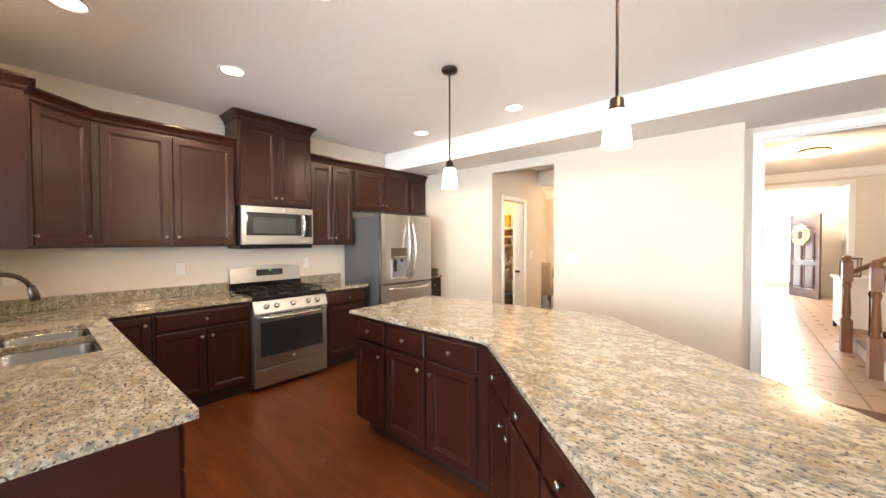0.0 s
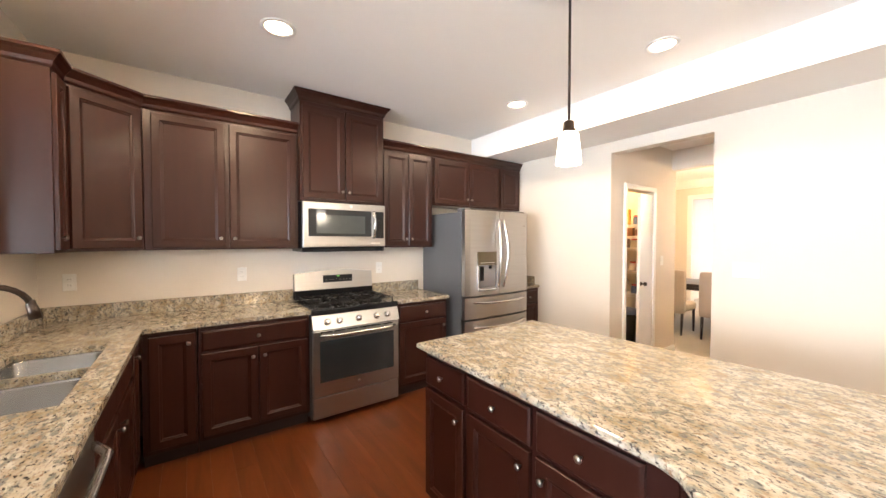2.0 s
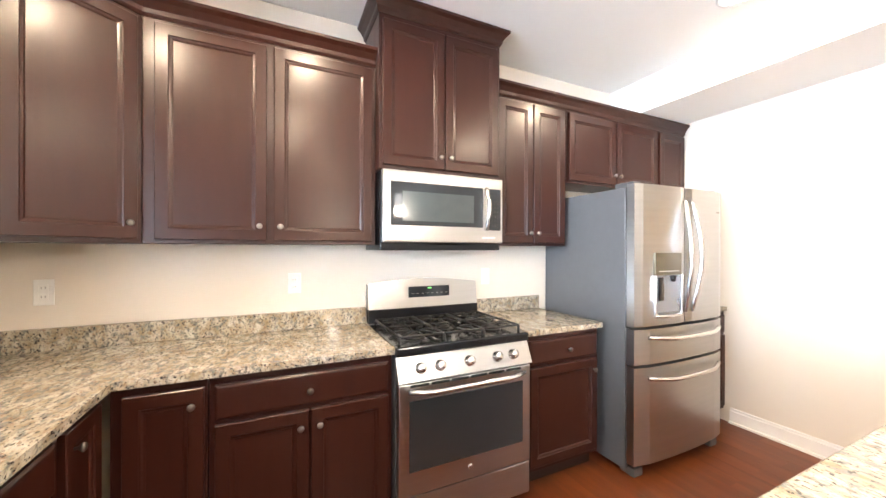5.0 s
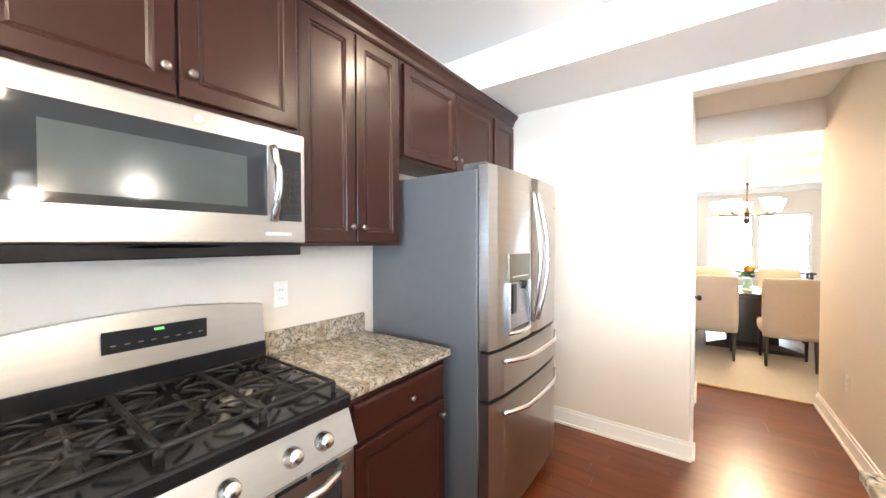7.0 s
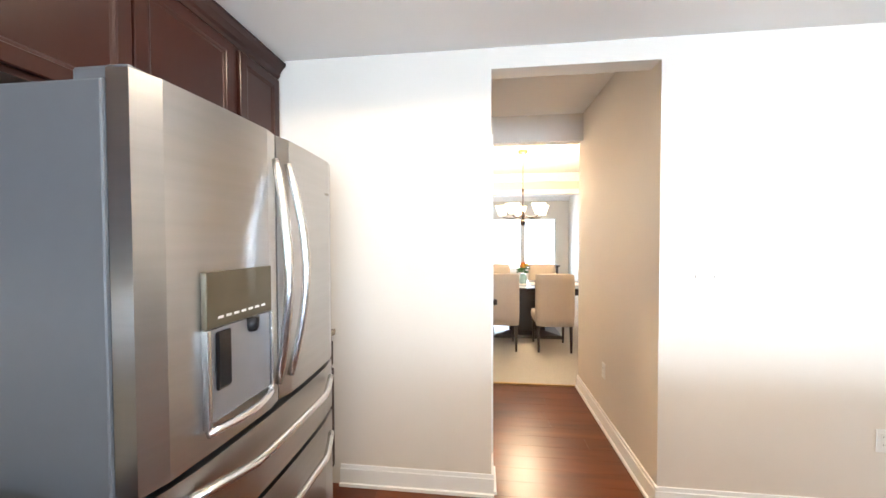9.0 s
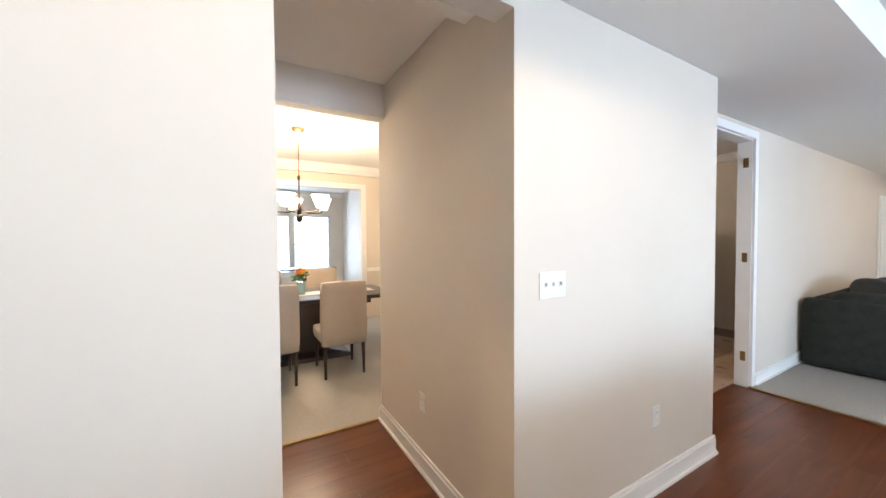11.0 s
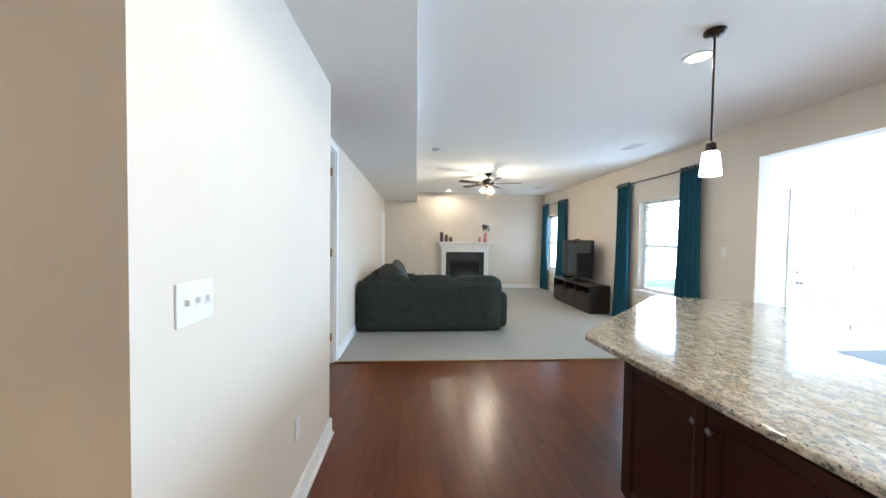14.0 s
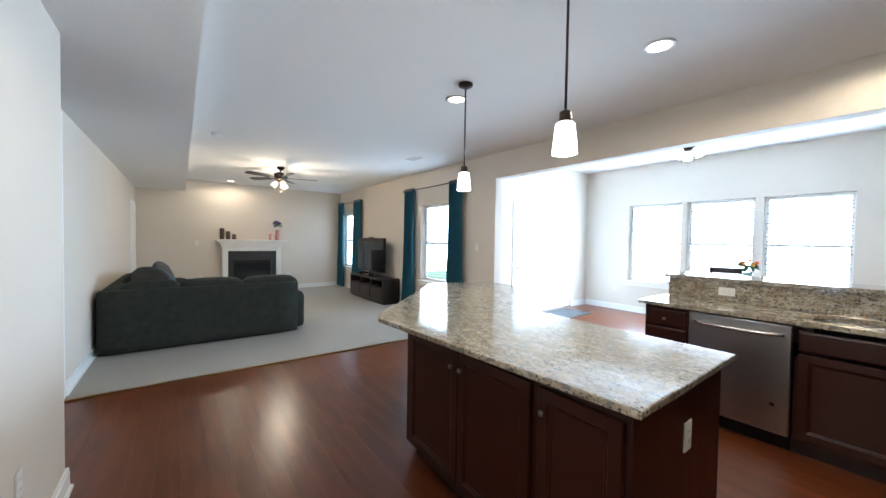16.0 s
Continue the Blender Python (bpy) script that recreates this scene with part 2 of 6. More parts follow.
def slab(xs, ys, filled, z0, z1, bevel=0.0):
    """A flat slab made of grid cells, with holes where filled(i, j) is false."""
    bm = bmesh.new()
    vs = {}

    def vert(i, j, k):
        if (i, j, k) not in vs:
            vs[i, j, k] = bm.verts.new((xs[i], ys[j], (z0, z1)[k]))
        return vs[i, j, k]

    nx, ny = len(xs) - 1, len(ys) - 1
    on = lambda i, j: 0 <= i < nx and 0 <= j < ny and filled(i, j)
    for i in range(nx):
        for j in range(ny):
            if not on(i, j):
                continue
            bm.faces.new((vert(i, j, 1), vert(i + 1, j, 1), vert(i + 1, j + 1, 1), vert(i, j + 1, 1)))
            bm.faces.new((vert(i, j + 1, 0), vert(i + 1, j + 1, 0), vert(i + 1, j, 0), vert(i, j, 0)))
            for di, dj, a, c in ((-1, 0, (i, j + 1), (i, j)), (1, 0, (i + 1, j), (i + 1, j + 1)), (0, -1, (i, j), (i + 1, j)), (0, 1, (i + 1, j + 1), (i, j + 1))):
                if not on(i + di, j + dj):
                    bm.faces.new((vert(*a, 0), vert(*c, 0), vert(*c, 1), vert(*a, 1)))
    if bevel:
        es = [e for e in bm.edges if e.calc_face_angle(0) > 0.3]
        bmesh.ops.bevel(bm, geom=es, offset=bevel, segments=3, affect="EDGES", profile=0.5)
    return bm


def lathe(profile, x=0, y=0, seg=20, bm=None):
    bm = bm or bmesh.new()
    rings = []
    for r, z in profile:
        rings.append([bm.verts.new((x + max(r, 1e-4) * math.cos(2 * math.pi * k / seg), y + max(r, 1e-4) * math.sin(2 * math.pi * k / seg), z)) for k in range(seg)])
    for a, b in zip(rings, rings[1:]):
        for k in range(seg):
            bm.faces.new((a[k], a[(k + 1) % seg], b[(k + 1) % seg], b[k]))
    bm.faces.new(rings[0][::-1])
    bm.faces.new(rings[-1])
    for f in bm.faces:
        f.smooth = True
    return bm


def tube(pts, r, seg=10, bm=None):
    bm = bm or bmesh.new()
    pts = [Vector(p) for p in pts]
    rings = []
    up = Vector((0.013, 0.027, 1))
    for i, p in enumerate(pts):
        d = (pts[min(i + 1, len(pts) - 1)] - pts[max(i - 1, 0)]).normalized()
        a = d.cross(up if abs(d.z) < 0.95 else Vector((1, 0.02, 0))).normalized()
        if rings and a.dot(last) < 0:
            a = -a
        last = a
        b = d.cross(a)
        rr = r[i] if isinstance(r, (list, tuple)) else r
        rings.append([bm.verts.new(p + rr * (math.cos(2 * math.pi * k / seg) * a + math.sin(2 * math.pi * k / seg) * b)) for k in range(seg)])
    for a, b in zip(rings, rings[1:]):
        for k in range(seg):
            bm.faces.new((a[k], a[(k + 1) % seg], b[(k + 1) % seg], b[k]))
    bm.faces.new(rings[0][::-1])
    bm.faces.new(rings[-1])
    for f in bm.faces:
        f.smooth = True
    bmesh.ops.recalc_face_normals(bm, faces=bm.faces)
    return bm


def rings_panel(w, h, loops, thick):
    """A moulded front, w wide and h high, its face towards -y: loops are (inset, y of the ring)."""
    bm = bmesh.new()
    rs = []
    for inset, y in ((0, thick), *loops):
        rs.append([bm.verts.new(c) for c in ((inset, y, inset), (w - inset, y, inset), (w - inset, y, h - inset), (inset, y, h - inset))])
    for a, b in zip(rs, rs[1:]):
        for k in range(4):
            bm.faces.new((a[k], a[(k + 1) % 4], b[(k + 1) % 4], b[k]))
    bm.faces.new(rs[-1])
    bm.faces.new(rs[0][::-1])
    bmesh.ops.recalc_face_normals(bm, faces=bm.faces)
    return bm


def mesh_of(name, bm, mat):
    me = bpy.data.meshes.new(name)
    bm.to_mesh(me)
    bm.free()
    me.materials.append(mat)
    return me


def thing(name, m, label, category, group="", kind=""):
    ob = new(name)
    ob.empty_display_size = 0.1
    ob.matrix_world = m
    return tagged(ob, label, category, group, kind)


def part(name, bm, mat, parent, label=""):
    ob = new(name, mesh_of(name, bm, mat))
    ob.parent = parent
    return tagged(ob, label)


def shared(name, me, parent, m, label=""):
    ob = new(name, me)
    ob.parent = parent
    ob.matrix_local = m
    return tagged(ob, label)


def solid(name, bm, mat, label, category, group="", kind=""):
    return tagged(new(name, mesh_of(name, bm, mat)), label, category, group, kind)


def structure(name, bm, mat, label="", category="wall"):
    return tagged(new(name, mesh_of(name, bm, mat)), label, category, "", "structure")


def wall(name, axis, at, thick, a0, a1, z0, z1, holes=(), mat=None, label="painted plaster wall in warm greige"):
    """A wall whose face is at `at` on the axis and whose body reaches to at + thick. holes: (a0, z0, a1, z1)."""
    cuts = sorted({a0, a1, *[h[0] for h in holes], *[h[2] for h in holes]})
    zs = sorted({z0, z1, *[h[1] for h in holes], *[h[3] for h in holes]})
    full = lambda i, j: not any(h[0] - 1e-6 <= (cuts[i] + cuts[i + 1]) / 2 <= h[2] + 1e-6 and h[1] - 1e-6 <= (zs[j] + zs[j + 1]) / 2 <= h[3] + 1e-6 for h in holes)
    bm = slab(cuts, zs, full, 0, 1)
    for v in bm.verts:
        a, z, d = v.co
        v.co = (at + thick * d, a, z) if axis == "x" else (a, at + thick * d, z)
    bmesh.ops.recalc_face_normals(bm, faces=bm.faces)
    return structure(name, bm, mat or WALL, label)


# ---- large structure ----
ZC, ZS = 2.74, 2.475
WY = 1.09
solid("ground", boxes((-400, -400, -0.5, 400, 400, -0.32)), GROUND, "mown lawn round the house", "ground", kind="structure")
structure("backdrop", boxes((-12, -9.1, -0.3, 14, -9.0, 9)), BACKDROP, "bright hazy sky beyond the garden", "backdrop")
structure("backdrop_east", boxes((14.0, -9, -0.3, 14.1, 0.8, 9)), BACKDROP, "bright hazy sky beyond the garden", "backdrop")
structure("backdrop_street", boxes((-9, 22, -0.3, 12, 22.1, 9)), BACKDROP, "bright hazy sky beyond the street", "backdrop")
structure("subfloor", boxes((-3.3, -2.8, -0.3, 9.0, 16.2, -0.012)), GROUT, "hidden slab under the floors", "floor")
structure("carpet_living", boxes((2.55, WY, -0.01, 8.6, 5.74, 0.008)), CARPET, "beige cut-pile carpet in the living room", "carpet")
structure("carpet_dining", boxes((-3.05, 7.0, -0.01, 0.96, 14.4, 0.008)), CARPET, "beige cut-pile carpet in the dining room", "carpet")
structure("ceiling", boxes((-3.2, WY, ZC, 8.75, 4.837, ZC + 0.1)), CEIL, "flat white painted ceiling", "ceiling")
structure("ceiling_soffit", boxes((-3.2, 4.837, ZS, 8.75, 5.79, ZC + 0.1)), CEIL, "lowered white soffit along the wall", "soffit")
structure("ceiling_hall", boxes((-1.665, 5.56, 2.60, -0.54, 6.88, 2.72)), CEIL, "flat painted hall ceiling", "ceiling")
structure("ceiling_dining", boxes((-3.2, 7.0, ZC, 1.06, 14.6, ZC + 0.1)), CEIL, "painted dining room ceiling", "ceiling")
structure("ceiling_foyer", boxes((1.0, 5.85, ZC, 5.2, 16.2, ZC + 0.1)), CEIL, "painted foyer ceiling", "ceiling")
structure("ceiling_pantry", boxes((-3.05, 5.56, 2.60, -1.67, 6.88, 2.72)), CEIL, "painted pantry ceiling", "ceiling")
structure("ceiling_nook", boxes((-3.2, -2.7, 2.97, 3.1, WY - 0.15, 3.07)), CEIL, "white breakfast nook ceiling", "ceiling")

wall("wall_range", "x", -3.05, -0.15, -2.7, 14.6, -0.3, 3.0)
wall("wall_hall_side", "y", 5.44, 0.12, -3.05, 1.07, -0.01, ZS, [(-1.545, -0.01, -0.672, 2.362)])
wall("wall_return", "x", 1.07, -0.12, 5.56, 14.4, -0.01, ZC + 0.05)
wall("wall_living_inner", "y", 5.74, 0.12, 1.07, 8.6, -0.01, ZS, [(1.20, -0.01, 2.56, 2.36)])
wall("wall_fireplace", "x", 8.6, 0.15, WY - 0.15, 5.9, -0.01, ZC)
wall("wall_windows", "y", WY, -0.15, -3.05, 8.6, -0.01, 3.1,
     [(-2.02, 1.085, -0.27, 2.36), (-0.27, -0.01, 2.14, 2.36), (3.20, 0.61, 4.20, 2.08), (7.40, 0.61, 8.40, 2.10)])
NW = [(-1.20, 0.64, -0.24, 2.18), (-0.14, 0.64, 0.82, 2.18), (0.90, 0.64, 1.86, 2.18)]
wall("wall_nook_south", "y", -2.52, -0.15, -3.05, 2.79, -0.01, 3.0, NW)
wall("wall_nook_east", "x", 2.79, 0.15, -2.52, WY - 0.15, -0.01, 3.0, [(-1.93, -0.01, -0.10, 2.06)])
wall("wall_hall_east", "x", -0.672, 0.12, 5.56, 6.88, -0.01, 2.72)
wall("wall_pantry", "x", -1.545, -0.12, 5.56, 6.88, -0.01, 2.72, [(5.745, -0.01, 6.375, 2.03)])
wall("wall_dining_near", "y", 6.88, 0.12, -3.05, 0.96, -0.01, 2.9, [(-1.545, -0.01, -0.672, 2.35)])
wall("wall_dining_far", "y", 10.6, 0.14, -3.05, 0.95, -0.01, 2.75, [(-2.6, -0.01, 0.30, 2.34)])
wall("wall_front_room", "y", 14.4, 0.15, -3.05, 0.95, -0.01, 2.75, [(-1.35, 0.55, -0.42, 2.1), (-0.35, 0.55, 0.60, 2.1)])
wall("wall_foyer_mid", "y", 11.1, 0.14, 1.07, 5.0, -0.01, ZC, [(1.07, -0.01, 2.56, 2.45)])
wall("wall_foyer_front", "y", 14.25, 0.15, 1.07, 5.0, -0.01, ZC, [(1.13, 0.0, 2.06, 2.1)])
wall("wall_foyer_east", "x", 5.0, 0.12, 5.85, 16, -0.01, ZC)
structure("wall_foyer_porch", boxes((2.95, 11.24, -0.01, 3.07, 14.25, ZC)), WALL, "painted plaster wall in warm greige")


def trim_run(name, x0, y0, x1, y1, side, h=0.12, t=0.016):
    """Baseboard along a wall face from one point to the other; side: which way it stands off (unit x, y)."""
    sx, sy = side
    bm = bmesh.new()
    box(bm, min(x0, x1, x0 + sx * t, x1 + sx * t), min(y0, y1, y0 + sy * t, y1 + sy * t), 0.001, max(x0, x1, x0 + sx * t, x1 + sx * t), max(y0, y1, y0 + sy * t, y1 + sy * t), h * 0.82, 0.0)
    t2 = t * 0.6
    box(bm, min(x0, x1, x0 + sx * t2, x1 + sx * t2), min(y0, y1, y0 + sy * t2, y1 + sy * t2), h * 0.821, max(x0, x1, x0 + sx * t2, x1 + sx * t2), max(y0, y1, y0 + sy * t2, y1 + sy * t2), h, 0.002)
    t3 = t + 0.014
    box(bm, min(x0, x1, x0 + sx * t3, x1 + sx * t3), min(y0, y1, y0 + sy * t3, y1 + sy * t3), 0.0012, max(x0, x1, x0 + sx * t3, x1 + sx * t3), max(y0, y1, y0 + sy * t3, y1 + sy * t3), 0.018, 0.0)
    return structure(name, bm, TRIM, "white painted baseboard with shoe moulding", "baseboard")


trim_run("baseboard", -2.42, 5.44, -1.53, 5.44, (0, -1))
trim_run("baseboard", -1.545, 5.44, -1.545, 5.67, (1, 0))
trim_run("baseboard", -0.687, 5.44, 1.085, 5.44, (0, -1))
trim_run("baseboard", -0.672, 5.425, -0.672, 7.0, (-1, 0))
trim_run("baseboard", -1.545, 6.44, -1.545, 7.0, (1, 0))
trim_run("baseboard", 1.07, 5.425, 1.07, 5.72, (1, 0))
trim_run("baseboard", 2.65, 5.74, 8.6, 5.74, (0, -1))
trim_run("baseboard", 8.6, 4.12, 8.6, 5.74, (-1, 0))
trim_run("baseboard", 8.6, WY, 8.6, 2.79, (-1, 0))
trim_run("baseboard", 2.14, WY, 8.6, WY, (0, 1))
trim_run("baseboard", -3.05, -2.52, 2.79, -2.52, (0, 1))
trim_run("baseboard", 2.79, -2.52, 2.79, -2.0, (-1, 0))
trim_run("baseboard", 2.79, -0.03, 2.79, WY - 0.15, (-1, 0))


def casing(name, axis, at, out, a0, a1, top, w=0.075, t=0.018, bottom=0.0):
    """White door casing round an opening, on the wall face at `at`, standing out by `out` (+1 or -1)."""
    lo, hi = min(at, at + out * t), max(at, at + out * t)
    bm = bmesh.new()
    for b in ((a0 - w, bottom, a0, top), (a1, bottom, a1 + w, top), (a0 - w, top, a1 + w, top + w)):
        if axis == "y":
            box(bm, b[0], lo, b[1], b[2], hi, b[3], 0.004)
        else:
            box(bm, lo, b[0], b[1], hi, b[2], b[3], 0.004)
    return structure(name, bm, TRIM, "white painted door casing", "trim")


casing("trim_foyer", "y", 5.74, -1, 1.20, 2.56, 2.36, 0.07)
structure("trim_foyer_jamb", boxes((1.201, 5.742, 0, 1.215, 5.858, 2.359), (2.545, 5.742, 0, 2.559, 5.858, 2.359), (1.216, 5.742, 2.345, 2.544, 5.858, 2.359)), TRIM, "white painted door jamb", "trim")
casing("trim_pantry", "x", -1.545, 1, 5.745, 6.375, 2.03, 0.055)
casing("trim_dining_far", "y", 10.6, -1, -2.6, 0.30, 2.34, 0.09)
casing("trim_foyer_mid", "y", 11.1, -1, 1.16, 2.56, 2.45, 0.08)
casing("trim_living_door", "y", 5.74, -1, 7.65, 8.45, 2.06, 0.07)
structure("door_living", boxes((7.65, 5.71, 0.01, 8.45, 5.738, 2.06), bevel=0.003), TRIM, "closed white interior door", "door")
structure("trim_dining_crown", boxes((-3.05, 10.50, 2.64, 0.95, 10.6, 2.739), (-3.05, 10.53, 2.58, 0.95, 10.6, 2.64), (-3.05, 14.3, 2.62, 0.95, 14.4, 2.739), (0.87, 7.0, 2.62, 0.95, 10.5, 2.739)), TRIM, "white crown moulding", "trim")
structure("trim_foyer_crown", boxes((1.07, 11.0, 2.64, 5.0, 11.1, 2.739), (1.07, 11.03, 2.58, 5.0, 11.1, 2.64), (4.9, 5.86, 2.62, 5.0, 11.0, 2.739)), TRIM, "white crown moulding", "trim")
structure("trim_chair_rail", boxes((0.395, 10.57, 0.86, 0.95, 10.6, 0.92)), TRIM, "white chair rail", "trim")
structure("trim_foyer_hinges", boxes(*[(2.540, 5.77, z, 2.5445, 5.81, z + 0.09) for z in (0.25, 1.2, 2.1)]), BRASS, "brass hinges on the foyer door jamb", "hinge")
structure("trim_threshold", boxes((2.525, WY, 0.0, 2.56, 5.74, 0.016), bevel=0.004), BRASS, "thin wooden threshold strip between boards and carpet", "threshold")
structure("trim_threshold_dining", boxes((-1.545, 6.985, 0.0, -0.672, 7.012, 0.014), bevel=0.004), BRASS, "thin threshold strip at the dining room carpet", "threshold")


def window(name, axis, at, depth, a0, a1, z0, z1, label, blind=True):
    """A sash window set into a hole; depth: signed way outwards to the frame's plane."""
    base = thing(name, pose(0, 0, 0), label, "window", kind="structure")

    def put(nm, b, mat, bevel=0.003):
        x0, u0, x1, u1, w0, w1 = b
        bm = bmesh.new()
        if axis == "y":
            box(bm, x0, min(at + u0, at + u1), w0, x1, max(at + u0, at + u1), w1, bevel)
        else:
            box(bm, min(at + u0, at + u1), x0, w0, max(at + u0, at + u1), x1, w1, bevel)
        return part(nm, bm, mat, base)

    s = 1 if depth > 0 else -1
    d0, d1 = depth, depth + s * 0.045
    zm = (z0 + z1) / 2
    put("frame_side", (a0, d0, a0 + 0.045, d1, z0, z1), TRIM)
    put("frame_side", (a1 - 0.045, d0, a1, d1, z0, z1), TRIM)
    put("frame_head", (a0 + 0.045, d0, a1 - 0.045, d1, z1 - 0.045, z1), TRIM)
    put("frame_foot", (a0 + 0.045, d0, a1 - 0.045, d1, z0, z0 + 0.045), TRIM)
    put("meeting_rail", (a0 + 0.045, d0 - s * 0.004, a1 - 0.045, d1 - s * 0.01, zm - 0.02, zm + 0.02), TRIM)
    g = put("pane", (a0 + 0.045, d0 + s * 0.02, a1 - 0.045, d0 + s * 0.026, zm + 0.02, z1 - 0.045), GLASS, 0)
    g2 = put("pane", (a0 + 0.045, d0 + s * 0.02, a1 - 0.045, d0 + s * 0.026, z0 + 0.045, zm - 0.02), GLASS, 0)
    g.visible_shadow = g2.visible_shadow = False
    put("window_sill", (a0 - 0.05, -s * 0.05, a1 + 0.05, d0, z0 - 0.028, z0 - 0.002), TRIM)
    put("apron", (a0 - 0.03, -s * 0.016, a1 + 0.03, 0.0, z0 - 0.10, z0 - 0.029), TRIM)
    if blind:
        n = int((z1 - z0 - 0.1) / 0.05)
        bm = bmesh.new()
        for k in range(n):
            zz = z0 + 0.06 + k * 0.05
            dd = sorted((at + d0 - s * 0.045, at + d0 - s * 0.012))
            v = [(a0 + 0.02, dd[0], zz), (a1 - 0.02, dd[0], zz), (a1 - 0.02, dd[1], zz + 0.012), (a0 + 0.02, dd[1], zz + 0.012)]
            v = v if axis == "y" else [(q[1], q[0], q[2]) for q in v]
            lo = [bm.verts.new(q) for q in v]
            hi = [bm.verts.new((q[0], q[1], q[2] + 0.003)) for q in v]
            bm.faces.new(lo[::-1]), bm.faces.new(hi)
            for i in range(4):
                bm.faces.new((lo[i], lo[(i + 1) % 4], hi[(i + 1) % 4], hi[i]))
        bmesh.ops.recalc_face_normals(bm, faces=bm.faces)
        part("blind_slats", bm, BLIND, base, "open white blind slats")
    return base


window("window_1", "y", WY, -0.10, 3.20, 4.20, 0.61, 2.08, "white sash window with an open blind in daylight")
window("window_2", "y", WY, -0.10, 7.40, 8.40, 0.61, 2.10, "white sash window with an open blind in daylight")
for k, h in enumerate(NW):
    window("window_%d" % (k + 3), "y", -2.52, -0.10, h[0], h[2], h[1], h[3], "bright white sash window in the breakfast nook")
window("window_6", "y", 14.4, 0.08, -1.35, -0.42, 0.55, 2.1, "bright sash window in the front room")
window("window_7", "y", 14.4, 0.08, -0.35, 0.60, 0.55, 2.1, "bright sash window in the front room")

# ---- kitchen ----
DOOR_LOOPS = [(0.0, 0.003), (0.003, 0.0), (0.048, 0.0), (0.052, 0.004), (0.060, 0.006), (0.066, 0.010), (0.072, 0.010)]
DRAWER_LOOPS = [(0.0, 0.006), (0.008, 0.001), (0.014, 0.0)]
KNOB_MESH = mesh_of("knob", lathe([(0.004, 0), (0.005, 0.010), (0.009, 0.014), (0.0135, 0.019), (0.013, 0.024), (0.008, 0.028), (0.001, 0.0285)], seg=14), KNOB)


def front(parent, kind, u0, z0, u1, z1, knob=None):
    """A door or drawer front standing 20 mm proud of the face at y = 0, with its knob."""
    w, h = u1 - u0, z1 - z0
    loops = DOOR_LOOPS if kind == "door" else DRAWER_LOOPS
    ob = part(kind, rings_panel(w, h, loops, 0.020), WOOD, parent)
    ob.location = (u0, -0.021, z0)
    if knob:
        shared("knob", KNOB_MESH, ob, pose(knob[0] - u0, 0.0, knob[1] - z0, 90, 0, 0))
    return ob


def cabinet(m, w, d, z0, z1, fronts, label, toe=0.0, group="", name="base_cabinet"):
    """One unit: local x along its width, face at y = 0 towards -y, body to y = d."""
    c = thing(name, m, label, "cabinet", group)
    part("body", boxes((0, 0, z0 + toe, w, d, z1), bevel=0.0015), CARC, c)
    if toe:
        part("toe_kick", boxes((0.0, 0.06, 0.0, w, d, toe)), KICK, c)
    for f in fronts:
        front(c, *f)
    return c


def crown(bm, pts, z0, depth=0.05, h=0.085):
    """A stepped crown round an open chain of points (outward to the right of the way)."""
    steps = [(0.004, 0.0), (0.012, 0.012), (0.016, 0.03), (0.034, 0.055), (0.046, 0.066), (0.050, 0.070), (0.050, h)]
    rows = []
    n = len(pts)
    for i, (x, y) in enumerate(pts):
        ns = []
        for a, b in ((i - 1, i), (i, i + 1)):
            if 0 <= a and b < n:
                d = Vector((pts[b][0] - pts[a][0], pts[b][1] - pts[a][1])).normalized()
                ns.append(Vector((d.y, -d.x)))
        nrm = ns[0] if len(ns) == 1 else (ns[0] + ns[1]) / (1 + ns[0].dot(ns[1]))
        rows.append([bm.verts.new((x + nrm.x * o, y + nrm.y * o, z0 + zz)) for o, zz in steps] + [bm.verts.new((x - nrm.x * 0.01, y - nrm.y * 0.01, z0 + h)), bm.verts.new((x - nrm.x * 0.01, y - nrm.y * 0.01, z0))])
    for a, b in zip(rows, rows[1:]):
        for k in range(len(a)):
            k2 = (k + 1) % len(a)
            bm.faces.new((a[k], b[k], b[k2], a[k2]))
    bm.faces.new(rows[0])
    bm.faces.new(rows[-1][::-1])
    bmesh.ops.recalc_face_normals(bm, faces=bm.faces)
    return bm


XF, XU = -2.465, -2.778
UP = "dark cherry wall cabinet with moulded panel doors above the counter"
LOW = "dark cherry base cabinet with panel doors and pewter knobs"
G1, G2 = "wall cabinets along the range wall", "base cabinets along the range wall"
ZU0, ZU1 = 1.395, 2.37


def upper(y0, y1, fronts, z0=ZU0, z1=ZU1, xf=XU, label=UP):
    return cabinet(pose(xf, y0, 0, 0, 0, 90), y1 - y0, xf + 3.048, z0, z1, fronts, label, 0, G1, "wall_cabinet")


def pair(w, z0, z1, knob_low=True, gap=0.02, m=0.018):
    mid = w / 2
    kz = z0 + 0.085 if knob_low else z1 - 0.075
    return [("door", m, z0 + 0.018, mid - 0.004, z1 - 0.02, (mid - 0.032, kz)), ("door", mid + 0.004, z0 + 0.018, w - m, z1 - 0.02, (mid + 0.032, kz))]


